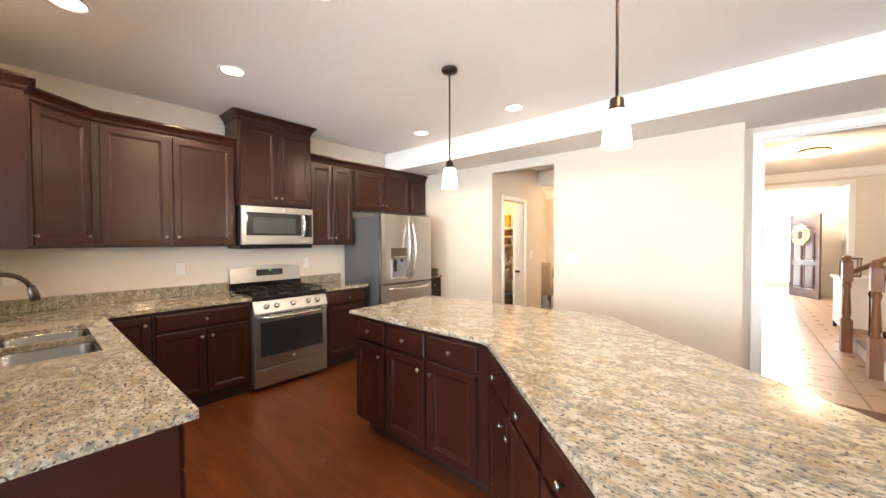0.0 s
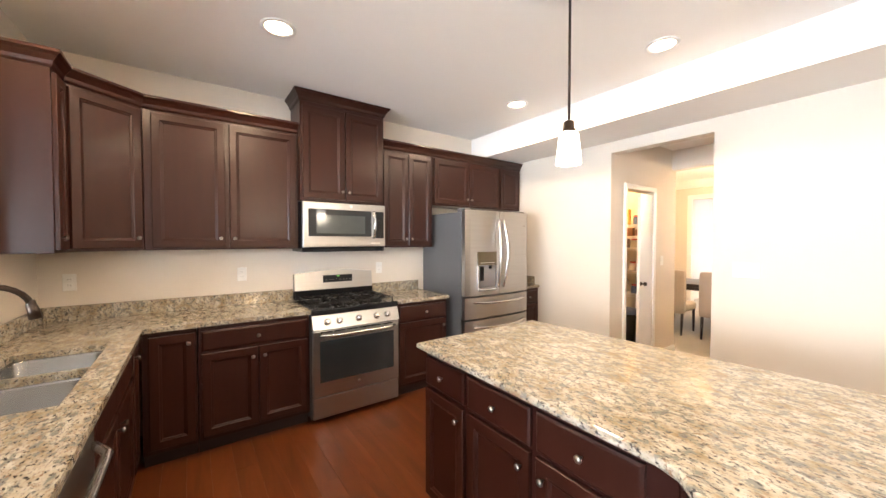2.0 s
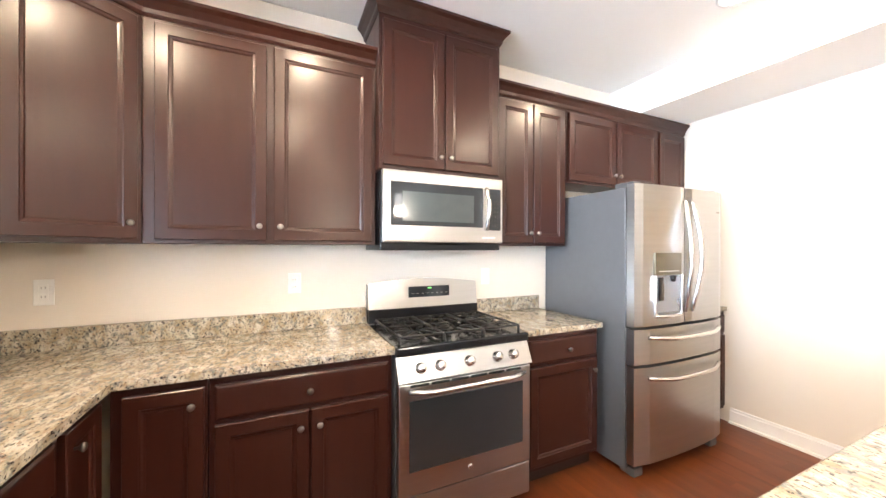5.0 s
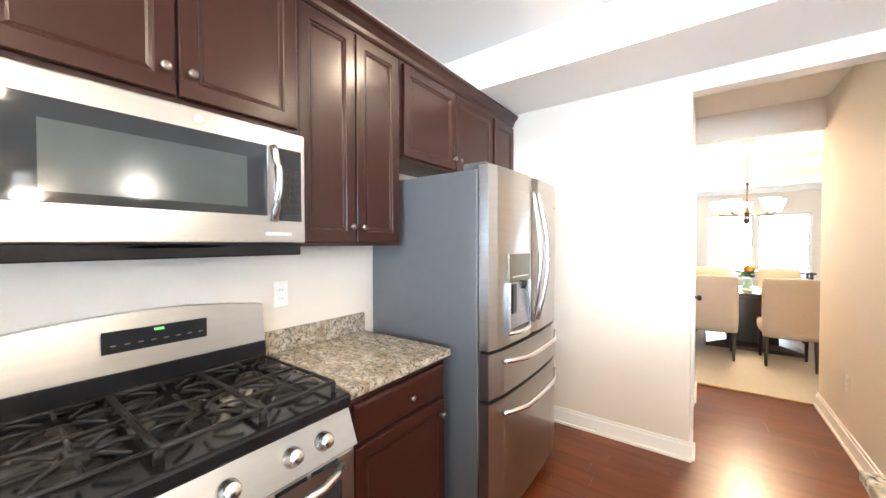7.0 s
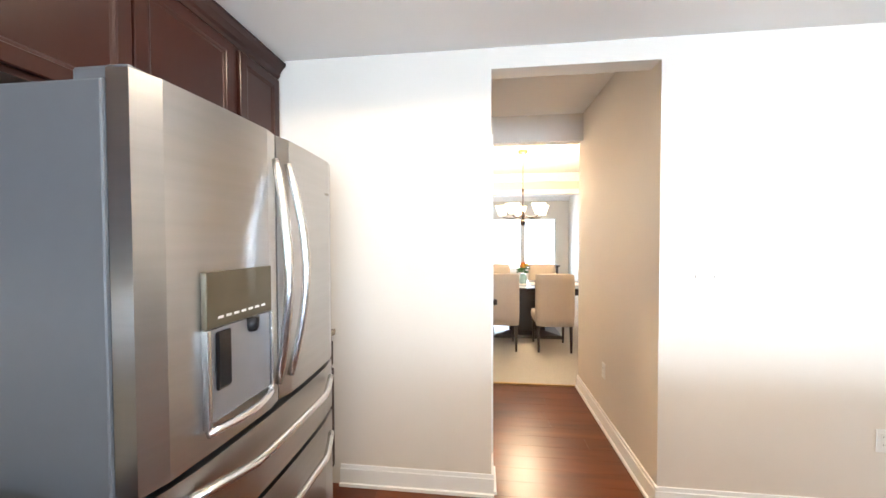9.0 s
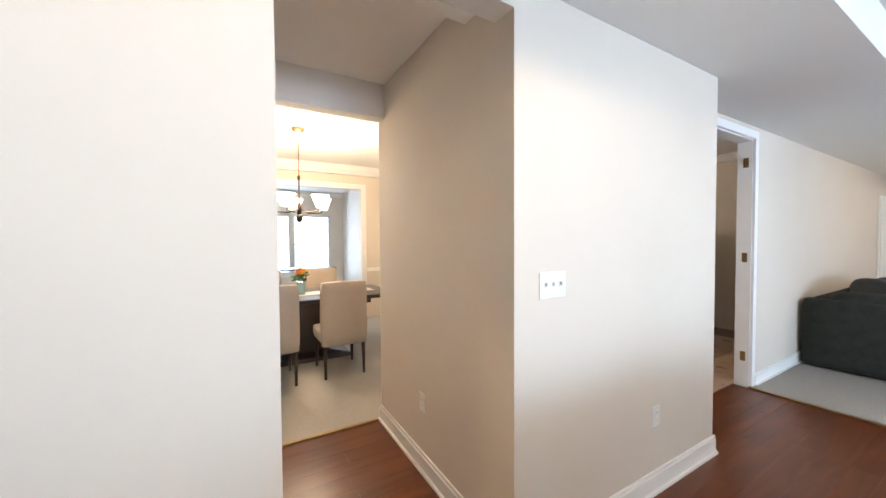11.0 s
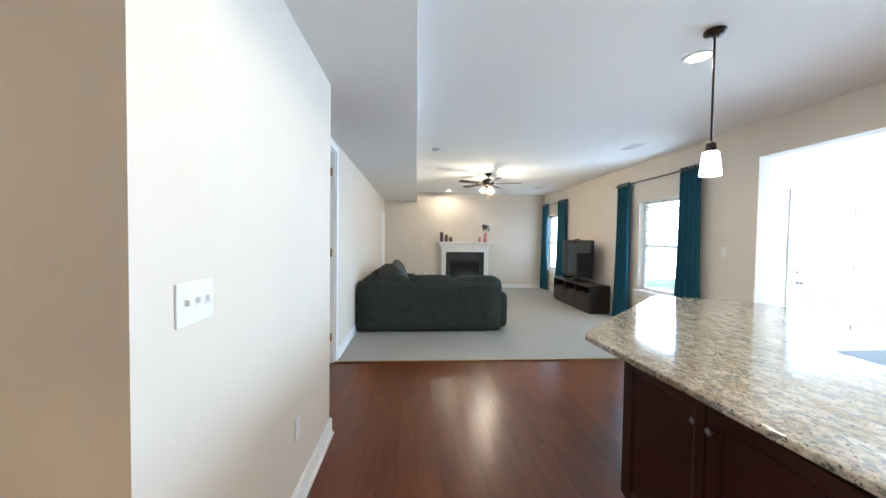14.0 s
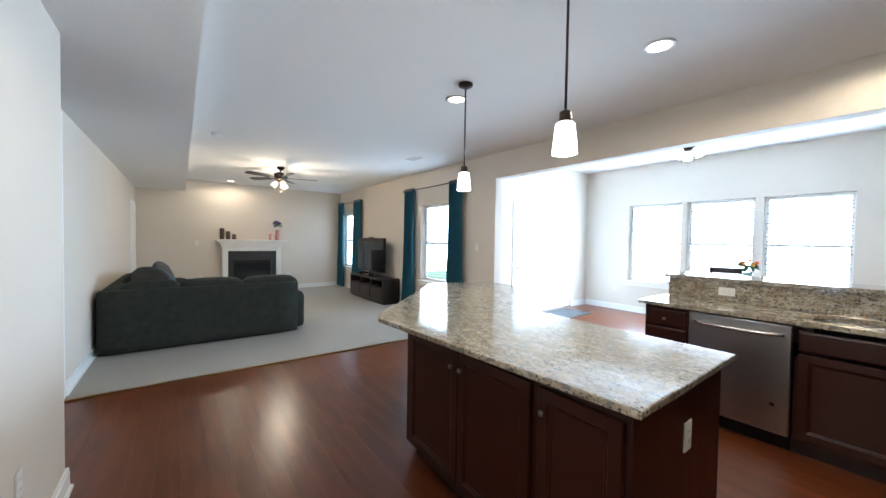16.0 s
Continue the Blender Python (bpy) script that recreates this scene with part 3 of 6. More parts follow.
upper(1.66, 2.672, [("door", 0.045, 1.413, 0.478, 2.35, (0.448, 1.48)), ("door", 0.508, 1.413, 0.99, 2.35, (0.538, 1.48))])
hood = upper(2.676, 3.446, pair(0.77, 1.81, 2.63), 1.807, 2.65, -2.72, "taller dark cherry wall cabinet over the microwave")
upper(3.45, 4.05, pair(0.60, ZU0, ZU1))
upper(4.055, 5.06, pair(1.005, 1.85, ZU1), 1.85, ZU1, label="short dark cherry wall cabinet over the fridge")
upper(5.065, 5.43, [("door", 0.018, 1.87, 0.345, ZU1 - 0.02)], 1.85, ZU1, label="short dark cherry wall cabinet beside the white wall")
# diagonal corner unit and the unit on the window wall
corner = thing("corner_wall_cabinet", pose(0, 0, 0), "diagonal dark cherry corner wall cabinet", "cabinet", G1)
part("body", prism([(-3.048, WY + 0.002), (-2.51, WY + 0.002), (-2.51, 1.335), (XU, 1.657), (-3.048, 1.657)], ZU0, ZU1), CARC, corner)
dl = math.hypot(-2.51 - XU, 1.657 - 1.335)
dg = part("door", rings_panel(dl - 0.04, ZU1 - ZU0 - 0.04, DOOR_LOOPS, 0.020), WOOD, corner)
dg.matrix_local = pose(-2.51, 1.335, ZU0 + 0.02, 0, 0, math.degrees(math.atan2(1.657 - 1.335, XU + 2.51))) @ pose(0.02, -0.021, 0)
shared("knob", KNOB_MESH, dg, pose(dl - 0.075, 0, 0.065, 90, 0, 0))
left = cabinet(pose(-2.31, 1.335, 0, 0, 0, 180), 0.199, 0.243, ZU0, ZU1, [("door", 0.012, ZU0 + 0.018, 0.187, ZU1 - 0.02, (0.03, 1.48))], "narrow dark cherry wall cabinet beside the nook opening", 0, G1, "wall_cabinet")
solid("crown_moulding", crown(bmesh.new(), [(XU, 2.672), (XU, 1.66), (-2.51, 1.335), (-2.31, 1.335), (-2.31, WY + 0.01)][::-1], ZU1), WOOD, "dark cherry crown moulding on the wall cabinets", "moulding")
solid("crown_moulding", crown(bmesh.new(), [(XU, 3.45), (XU, 5.432)], ZU1), WOOD, "dark cherry crown moulding on the wall cabinets", "moulding")
solid("crown_moulding", crown(bmesh.new(), [(-3.04, 2.675), (-2.72, 2.675), (-2.72, 3.447), (-3.04, 3.447)], 2.645), WOOD, "dark cherry crown moulding on the hood cabinet", "moulding")

# base run under the range wall
def base(y0, y1, fronts, label=LOW):
    return cabinet(pose(XF, y0, 0, 0, 0, 90), y1 - y0, XF + 3.045, 0.0, 0.882, fronts, label, 0.10, G2)


base(1.66, 1.945, [("door", 0.035, 0.13, 0.275, 0.85, (0.24, 0.79))], "dark cherry corner base cabinet with one door")
base(1.95, 2.672, [("drawer", 0.02, 0.715, 0.702, 0.85, (0.361, 0.78)), ("door", 0.02, 0.13, 0.357, 0.695, (0.324, 0.63)), ("door", 0.366, 0.13, 0.702, 0.695, (0.40, 0.63))])
base(3.455, 4.015, [("drawer", 0.02, 0.715, 0.54, 0.85, (0.30, 0.78)), ("door", 0.02, 0.13, 0.54, 0.695, (0.505, 0.63))])
base(5.065, 5.43, [("drawer", 0.02, 0.715, 0.345, 0.85, (0.18, 0.78)), ("door", 0.02, 0.13, 0.345, 0.695, (0.05, 0.63))])
# peninsula, faces towards +y
YP = 1.63
PG = "base cabinets of the peninsula"
cabinet(pose(-0.28, YP, 0, 0, 0, 180), 0.33, 0.53, 0, 0.882, [("drawer", 0.015, 0.715, 0.315, 0.85, (0.165, 0.78)), ("drawer", 0.015, 0.42, 0.315, 0.70, (0.165, 0.56)), ("drawer", 0.015, 0.13, 0.315, 0.405, (0.165, 0.27))], "narrow dark cherry drawer cabinet at the peninsula's end", 0.10, PG)
cabinet(pose(-1.225, YP, 0, 0, 0, 180), 0.96, 0.53, 0, 0.66, [("drawer", 0.02, 0.715, 0.94, 0.85), ("door", 0.02, 0.13, 0.476, 0.695, (0.443, 0.63)), ("door", 0.484, 0.13, 0.94, 0.695, (0.517, 0.63))], "dark cherry sink base cabinet with two doors", 0.10, PG)
cabinet(pose(-2.19, YP, 0, 0, 0, 180), 0.27, 0.53, 0, 0.882, [("door", 0.02, 0.13, 0.24, 0.85, (0.06, 0.79))], "dark cherry corner filler cabinet", 0.10, PG)


def worktop(name, bm, label):
    return solid(name, bm, GRANITE, label, "worktop")


xs = [-3.046, -2.435, -2.14, -1.73, -1.70, -1.29, -0.235]
ys = [WY + 0.005, 1.22, 1.56, 1.672, 2.678]
worktop("worktop", slab(xs, ys, lambda i, j: (j == 3 and i == 0) or (j < 3 and not (j == 1 and i in (2, 4))), 0.884, 0.914, 0.006), "speckled beige granite worktop of the sink and range run")
worktop("worktop", slab([-3.046, -2.435], [3.447, 4.03], lambda i, j: True, 0.884, 0.914, 0.006), "speckled beige granite worktop between range and fridge")
worktop("worktop", slab([-3.046, -2.445], [5.06, 5.436], lambda i, j: True, 0.884, 0.914, 0.006), "small speckled granite worktop beside the fridge")
worktop("backsplash", boxes((-3.047, WY + 0.025, 0.9145, -3.027, 2.678, 1.015), bevel=0.003), "speckled granite upstand along the range wall")
worktop("backsplash", boxes((-3.047, 3.447, 0.9145, -3.027, 4.03, 1.015), bevel=0.003), "speckled granite upstand along the range wall")
worktop("backsplash", boxes((-3.047, 5.06, 0.9145, -3.027, 5.436, 1.015), bevel=0.003), "speckled granite upstand beside the fridge")
worktop("backsplash", boxes((-3.025, 5.417, 0.9145, -2.52, 5.437, 1.015), bevel=0.003), "speckled granite upstand on the white wall")
worktop("backsplash", boxes((-3.046, WY + 0.003, 0.9145, -2.04, WY + 0.023, 1.015), bevel=0.003), "speckled granite upstand on the window wall")
worktop("bar_upstand", boxes((-2.02, WY + 0.001, 0.9145, -0.265, WY + 0.022, 1.085), bevel=0.002), "speckled granite facing below the raised bar")
worktop("raised_bar", slab([-2.018, -0.235], [0.68, WY + 0.05], lambda i, j: True, 1.0885, 1.12, 0.006), "raised speckled granite bar top on the half wall")


def sink():
    s = thing("kitchen_sink", pose(0, 0, 0), "double-bowl stainless steel sink set under the worktop", "sink")
    for x0, x1 in ((-2.145, -1.725), (-1.705, -1.285)):
        bm = bmesh.new()
        y0, y1, zt, zb = 1.215, 1.565, 0.8835, 0.69
        def loop(inset, z, r, n=4):
            out = []
            for cx, cy, a0 in ((x1 - inset - r, y1 - inset - r, 0), (x0 + inset + r, y1 - inset - r, 90), (x0 + inset + r, y0 + inset + r, 180), (x1 - inset - r, y0 + inset + r, 270)):
                for k in range(n + 1):
                    a = radians(a0 + 90 * k / n)
                    out.append(bm.verts.new((cx + r * math.cos(a), cy + r * math.sin(a), z)))
            return out
        rs = [loop(-0.012, zt, 0.03), loop(0.004, zt, 0.05), loop(0.008, zt - 0.01, 0.05), loop(0.018, zb + 0.03, 0.05), loop(0.04, zb + 0.004, 0.05), loop(0.06, zb, 0.04)]
        for a, b in zip(rs, rs[1:]):
            for k in range(len(a)):
                bm.faces.new((a[k], a[(k + 1) % len(a)], b[(k + 1) % len(a)], b[k]))
        bm.faces.new(rs[-1])
        for f in bm.faces:
            f.smooth = True
        bmesh.ops.recalc_face_normals(bm, faces=bm.faces)
        bowl = part("bowl", bm, SINK, s)
        part("drain", lathe([(0.04, zb + 0.001), (0.04, zb + 0.004), (0.028, zb + 0.002), (0.001, zb + 0.002)], (x0 + x1) / 2, 1.39, 18), STEEL, s)


sink()


def faucet():
    x, y, z = -1.82, 1.125, 0.9145
    f = thing("faucet", pose(x, y, z), "tall oil-rubbed bronze gooseneck faucet at the sink", "faucet")
    part("base", lathe([(0.036, 0), (0.036, 0.01), (0.031, 0.02), (0.027, 0.06), (0.022, 0.10), (0.024, 0.13), (0.019, 0.135)], seg=18), BRONZE, f)
    pts = [(0, 0, 0.13), (0, 0, 0.22)]
    for k in range(0, 13):
        a = math.pi * k / 12 * 0.93
        pts.append((-0.055 * (1 - math.cos(a)), 0.11 * (1 - math.cos(a)), 0.24 + 0.115 * math.sin(a)))
    part("spout", tube(pts, 0.0125, 12), BRONZE, f)
    e = Vector(pts[-1])
    part("spray_head", tube([e + Vector((0, 0, 0.02)), e, e + Vector((0.0, 0.008, -0.03)), e + Vector((0.0, 0.014, -0.065))], [0.013, 0.018, 0.021, 0.023], 12), BRONZE, f)
    hb = part("handle_body", lathe([(0.027, 0), (0.027, 0.008), (0.021, 0.02), (0.024, 0.05), (0.018, 0.066), (0.006, 0.075)], seg=16), BRONZE, f)
    hb.location = (-0.135, 0.005, 0)
    part("lever", tube([(0, 0, 0.06), (-0.02, 0.02, 0.075), (-0.06, 0.055, 0.092), (-0.085, 0.075, 0.11)], [0.009, 0.007, 0.006, 0.007], 8), BRONZE, hb)
    p = thing("soap_dispenser", pose(-1.60, 1.14, z), "low oil-rubbed bronze soap dispenser by the sink", "dispenser")
    part("body", lathe([(0.024, 0), (0.024, 0.008), (0.014, 0.02), (0.014, 0.045), (0.018, 0.05), (0.005, 0.056)], seg=14), BRONZE, p)
    part("nozzle", tube([(0, 0, 0.048), (0, 0.03, 0.052), (0, 0.055, 0.044)], 0.006, 8), BRONZE, p)


faucet()


def gas_range():
    y0, y1 = 2.683, 3.44
    w = y1 - y0
    r = thing("gas_range", pose(-2.425, y0, 0, 0, 0, 90), "stainless steel gas range with black cooktop and cast iron grates", "range")
    part("body", boxes((0, 0.02, 0.03, w, 0.62, 0.90), bevel=0.003), GREY, r)
    part("storage_drawer", boxes((0.003, -0.018, 0.045, w - 0.003, 0.02, 0.215), bevel=0.006), STEEL, r)
    door = part("oven_door", boxes((0.003, -0.022, 0.222, w - 0.003, 0.02, 0.745), bevel=0.006), STEEL, r)
    part("door_glass", boxes((0.055, -0.0255, 0.335, w - 0.055, -0.021, 0.665), bevel=0.002), DGLASS, door, "dark oven window")
    for k in range(6):
        part("vent_slot", boxes((0.06 + 0.107 * k, -0.0245, 0.728, 0.155 + 0.107 * k, -0.0205, 0.740), bevel=0.001), BLACK, door)
    part("badge", lathe([(0.013, 0), (0.013, 0.003), (0.001, 0.0035)], seg=16), STEELH, door).matrix_local = pose(w / 2, -0.022, 0.285, 90, 0, 0)
    hp = [(0.05 + (w - 0.10) * k / 12, -0.03 - 0.045 * min(1, math.sin(math.pi * k / 12) * 2.2), 0.712) for k in range(13)]
    part("handle", tube(hp, 0.013, 10), STEELH, door, "polished steel bar handle")
    bm = bmesh.new()
    v = [bm.verts.new(p) for p in ((0, -0.034, 0.757), (w, -0.034, 0.757), (w, 0.03, 0.757), (0, 0.03, 0.757), (0, 0.012, 0.865), (w, 0.012, 0.865), (w, 0.03, 0.865), (0, 0.03, 0.865))]
    for f in ((3, 2, 1, 0), (0, 1, 5, 4), (4, 5, 6, 7), (1, 2, 6, 5), (3, 0, 4, 7), (2, 3, 7, 6)):
        bm.faces.new([v[i] for i in f])
    bmesh.ops.recalc_face_normals(bm, faces=bm.faces)
    panel = part("control_panel", bm, STEEL, r)
    for u in (0.115, 0.215, 0.378, 0.542, 0.642):
        k = part("burner_knob", lathe([(0.028, 0), (0.028, 0.006), (0.024, 0.008), (0.022, 0.03), (0.018, 0.036), (0.001, 0.037)], seg=18), STEELH, panel)
        k.matrix_local = pose(u, -0.012, 0.81, 67, 0, 0)
    part("cooktop", boxes((-0.002, -0.005, 0.868, w + 0.002, 0.54, 0.915), bevel=0.010), BLACK, r)
    for i, u0 in enumerate((0.03, 0.265, 0.50)):
        bm = bmesh.new()
        u1, v0, v1, zt = u0 + 0.228, 0.05, 0.50, 0.948
        for a in (u0, u1):
            tube([(a, v0, zt), (a, v1, zt)], 0.0065, 6, bm)
        for b in (v0, v1, (v0 + v1) / 2):
            tube([(u0, b, zt), (u1, b, zt)], 0.0065, 6, bm)
        um = (u0 + u1) / 2
        for b in (0.16, 0.39):
            for k in range(8):
                a = math.pi * k / 4
                tube([(um + 0.035 * math.cos(a), b + 0.035 * math.sin(a), zt), (um + 0.075 * math.cos(a), b + 0.075 * math.sin(a), zt + 0.004), (um + 0.112 * math.cos(a), b + 0.112 * math.sin(a), zt - 0.002)], 0.0055, 6, bm)
        for a in (u0, u1):
            for b in (v0, v1):
                tube([(a, b, 0.914), (a, b, zt)], 0.008, 6, bm)
        part("grate", bm, IRON, r, "cast iron pan support")
    for u, vv, rr in ((0.145, 0.16, 0.045), (0.145, 0.39, 0.035), (0.378, 0.275, 0.05), (0.612, 0.16, 0.05), (0.612, 0.39, 0.035)):
        part("burner", lathe([(rr + 0.012, 0.9155), (rr + 0.01, 0.921), (rr, 0.923), (rr, 0.932), (rr * 0.8, 0.936), (0.001, 0.937)], u, vv, 20), IRON, r)
    bm = bmesh.new()
    n = 16
    prof = []
    for k in range(n + 1):
        u = w * k / n
        prof.append((u, 1.152 + 0.030 * math.sin(math.pi * k / n)))
    a = [bm.verts.new((u, 0.555, 1.0)) for u, z in prof]
    b = [bm.verts.new((u, 0.575, z)) for u, z in prof]
    c = [bm.verts.new((u, 0.615, z)) for u, z in prof]
    d = [bm.verts.new((u, 0.615, 1.0)) for u, z in prof]
    for k in range(n):
        for p, q in ((a, b), (b, c), (c, d), (d, a)):
            bm.faces.new((p[k], p[k + 1], q[k + 1], q[k]))
    bm.faces.new((a[0], b[0], c[0], d[0])), bm.faces.new((a[-1], d[-1], c[-1], b[-1]))
    bmesh.ops.recalc_face_normals(bm, faces=bm.faces)
    guard = part("backguard", bm, STEEL, r)
    part("vent_strip", boxes((0.0, 0.548, 0.916, w, 0.612, 0.999), bevel=0.003), BLACK, r)
    part("display", boxes((0.255, 0.5535, 1.062, w - 0.215, 0.5595, 1.132), bevel=0.002), DGLASS, guard).matrix_local = Matrix.Identity(4)
    part("clock_digits", boxes((0.385, 0.5515, 1.116, 0.412, 0.5532, 1.124)), DISPLAY, guard, "green clock digits")
    for k in range(8):
        part("key_row", boxes((0.275 + 0.034 * k, 0.5521, 1.085, 0.289 + 0.034 * k, 0.5533, 1.088)), KNOB, guard)


gas_range()


def microwave():
    y0 = 2.681
    w = 0.757
    m = thing("microwave", pose(-2.682, y0, 0.03, 0, 0, 90), "stainless steel over-the-range microwave with dark glass door", "microwave")
    part("body", boxes((0, 0.02, 1.335, w, 0.375, 1.769), bevel=0.004), BLACK, m)
    door = part("door", boxes((0.002, -0.014, 1.378, w - 0.002, 0.02, 1.767), bevel=0.005), STEEL, m)
    part("door_glass", boxes((0.045, -0.0175, 1.47, 0.615, -0.013, 1.705), bevel=0.002), DGLASS, door, "dark microwave window")
    part("inner_screen", boxes((0.11, -0.0185, 1.495, 0.55, -0.0172, 1.655)), material("screen_mesh", (0.05, 0.06, 0.06), 0.15), door)
    part("keypad", boxes((0.655, -0.0175, 1.455, w - 0.018, -0.013, 1.705), bevel=0.002), DGLASS, door)
    for j in range(7):
        part("key_row", boxes((0.672, -0.0182, 1.475 + 0.026 * j, 0.728, -0.0174, 1.478 + 0.026 * j)), IRON, door)
    hp = [(0.635, -0.02 - 0.035 * math.sin(math.pi * k / 10), 1.455 + 0.25 * k / 10) for k in range(11)]
    part("handle", tube(hp, 0.013, 10), STEELH, door, "polished steel bar handle")
    part("badge", lathe([(0.012, 0), (0.012, 0.003), (0.001, 0.0035)], seg=14), PLATE, door).matrix_local = pose(0.42, -0.014, 1.737, 90, 0, 0)
    part("maker_plate", boxes((0.61, -0.0152, 1.405, 0.70, -0.0138, 1.415)), PLATE, door, "small pale printed strip")
    for i in range(3):
        for j in range(6):
            part("key", boxes((0.671 + 0.021 * i, -0.0186, 1.482 + 0.026 * j, 0.686 + 0.021 * i, -0.0174, 1.496 + 0.026 * j)), IRON, door)
    part("vent_grille", boxes((0.26, 0.02, 1.362, 0.50, 0.20, 1.376), bevel=0.003), BLACK, m)


microwave()


def fridge():
    y0, w, h = 4.10, 0.905, 1.77
    f = thing("refrigerator", pose(-2.325, y0, 0, 0, 0, 90), "stainless steel french-door refrigerator with grey sides and two bottom drawers", "refrigerator")
    part("cabinet", boxes((0.0, 0.006, 0.03, w, 0.715, 1.75), bevel=0.006), GREY, f, "textured grey cabinet")

    def bowed(u0, u1, z0, z1, t=0.062):
        bm = bmesh.new()
        n = 8
        rows = []
        for k in range(n + 1):
            u = u0 + (u1 - u0) * k / n
            s = (u - w / 2) / (w / 2)
            yy = -t - 0.022 * (1 - s * s) + (0.012 if k in (0, n) else 0)
            rows.append([bm.verts.new(p) for p in ((u, 0.0, z0), (u, yy, z0 + 0.004), (u, yy, z1 - 0.004), (u, 0.0, z1))])
        for a, b in zip(rows, rows[1:]):
            for k in range(4):
                bm.faces.new((a[k], b[k], b[(k + 1) % 4], a[(k + 1) % 4]))
        bm.faces.new(rows[0]), bm.faces.new(rows[-1][::-1])
        bmesh.ops.recalc_face_normals(bm, faces=bm.faces)
        return bm

    g = 0.004
    ld = part("door", bowed(0.003, w / 2 - g, 0.905, h), STEEL, f)
    rd = part("door", bowed(w / 2 + g, w - 0.003, 0.905, h), STEEL, f)
    dr1 = part("drawer", bowed(0.003, w - 0.003, 0.675, 0.895), STEEL, f)
    dr2 = part("drawer", bowed(0.003, w - 0.003, 0.075, 0.665), STEEL, f)
    for d, u in ((ld, w / 2 - 0.035), (rd, w / 2 + 0.035)):
        s = -1 if d is ld else 1
        pts = [(u + s * 0.018 * math.cos(math.pi * k / 14 * 1.0 - math.pi / 2) * 1.0, -0.095 - 0.05 * math.sin(math.pi * k / 14), 0.98 + 0.70 * k / 14) for k in range(15)]
        part("handle", tube(pts, [0.012] + [0.014] * 13 + [0.012], 10), STEELH, d, "curved polished handle")
    for d, z in ((dr1, 0.845), (dr2, 0.60)):
        pts = [(0.09 + (w - 0.18) * k / 14, -0.085 - 0.052 * min(1.0, 1.6 * math.sin(math.pi * k / 14)), z - 0.012 * math.sin(math.pi * k / 14)) for k in range(15)]
        part("handle", tube(pts, 0.013, 10), STEELH, d, "curved polished handle")
    part("dispenser_panel", boxes((0.14, -0.090, 1.215, 0.395, -0.073, 1.352), bevel=0.003), material("dispenser_bronze", (0.13, 0.11, 0.072), 0.3, 0.6), ld, "bronze-toned control strip of the water dispenser")
    well = material("dispenser_grey", (0.34, 0.36, 0.40), 0.25, 0.7)
    part("dispenser_well", boxes((0.15, -0.0885, 0.985, 0.385, -0.074, 1.213), bevel=0.002), well, ld, "bright recess of the water dispenser")
    part("dispenser_lever", boxes((0.165, -0.096, 1.06, 0.215, -0.087, 1.205), bevel=0.006), BLACK, ld)
    part("nozzle", lathe([(0.012, 1.175), (0.018, 1.185), (0.02, 1.213)], 0.30, -0.091, 12), BLACK, ld)
    for u in (0.138, 0.387):
        part("well_edge", boxes((u, -0.094, 0.975, u + 0.010, -0.074, 1.214), bevel=0.002), STEELH, ld)
    lip = [(0.14 + 0.255 * k / 10, -0.088 - 0.026 * math.sin(math.pi * k / 10), 0.968) for k in range(11)]
    part("dispenser_tray", tube(lip, 0.011, 10), STEELH, ld, "curved polished drip tray lip")
    for k in range(7):
        part("legend_bar", boxes((0.175 + 0.028 * k, -0.0908, 1.236, 0.193 + 0.028 * k, -0.0898, 1.242)), PLATE, ld)
    part("hinge_cover", boxes((0.02, -0.03, 1.751, 0.10, 0.10, 1.785), bevel=0.008), GREY, f)
    part("hinge_cover", boxes((w - 0.10, -0.03, 1.751, w - 0.02, 0.10, 1.785), bevel=0.008), GREY, f)
    part("badge", boxes((w - 0.12, -0.0705, 1.62, w - 0.06, -0.066, 1.63)), KNOB, rd)
    for u in (0.02, w - 0.10):
        part("foot", boxes((u, -0.04, 0.0, u + 0.08, 0.06, 0.05), bevel=0.006), GREY, f)


fridge()


def dishwasher():
    w = 0.598
    d = thing("dishwasher", pose(-0.617, YP, 0, 0, 0, 180), "stainless steel dishwasher with a bowed bar handle in the peninsula", "dishwasher")
    part("tub", boxes((0.0, 0.02, 0.10, w, 0.53, 0.87)), BLACK, d)
    part("toe_plate", boxes((0.0, 0.05, 0.0, w, 0.08, 0.10)), BLACK, d)
    door = part("door", boxes((0.002, -0.025, 0.115, w - 0.002, 0.02, 0.868), bevel=0.005), STEEL, d)
    part("handle", tube([(0.04 + (w - 0.08) * k / 12, -0.03 - 0.045 * min(1, 2 * math.sin(math.pi * k / 12)), 0.80) for k in range(13)], 0.013, 10), STEELH, door, "polished steel bar handle")
    part("badge", boxes((w - 0.1, -0.0265, 0.30, w - 0.075, -0.0245, 0.325)), BLACK, door)


dishwasher()


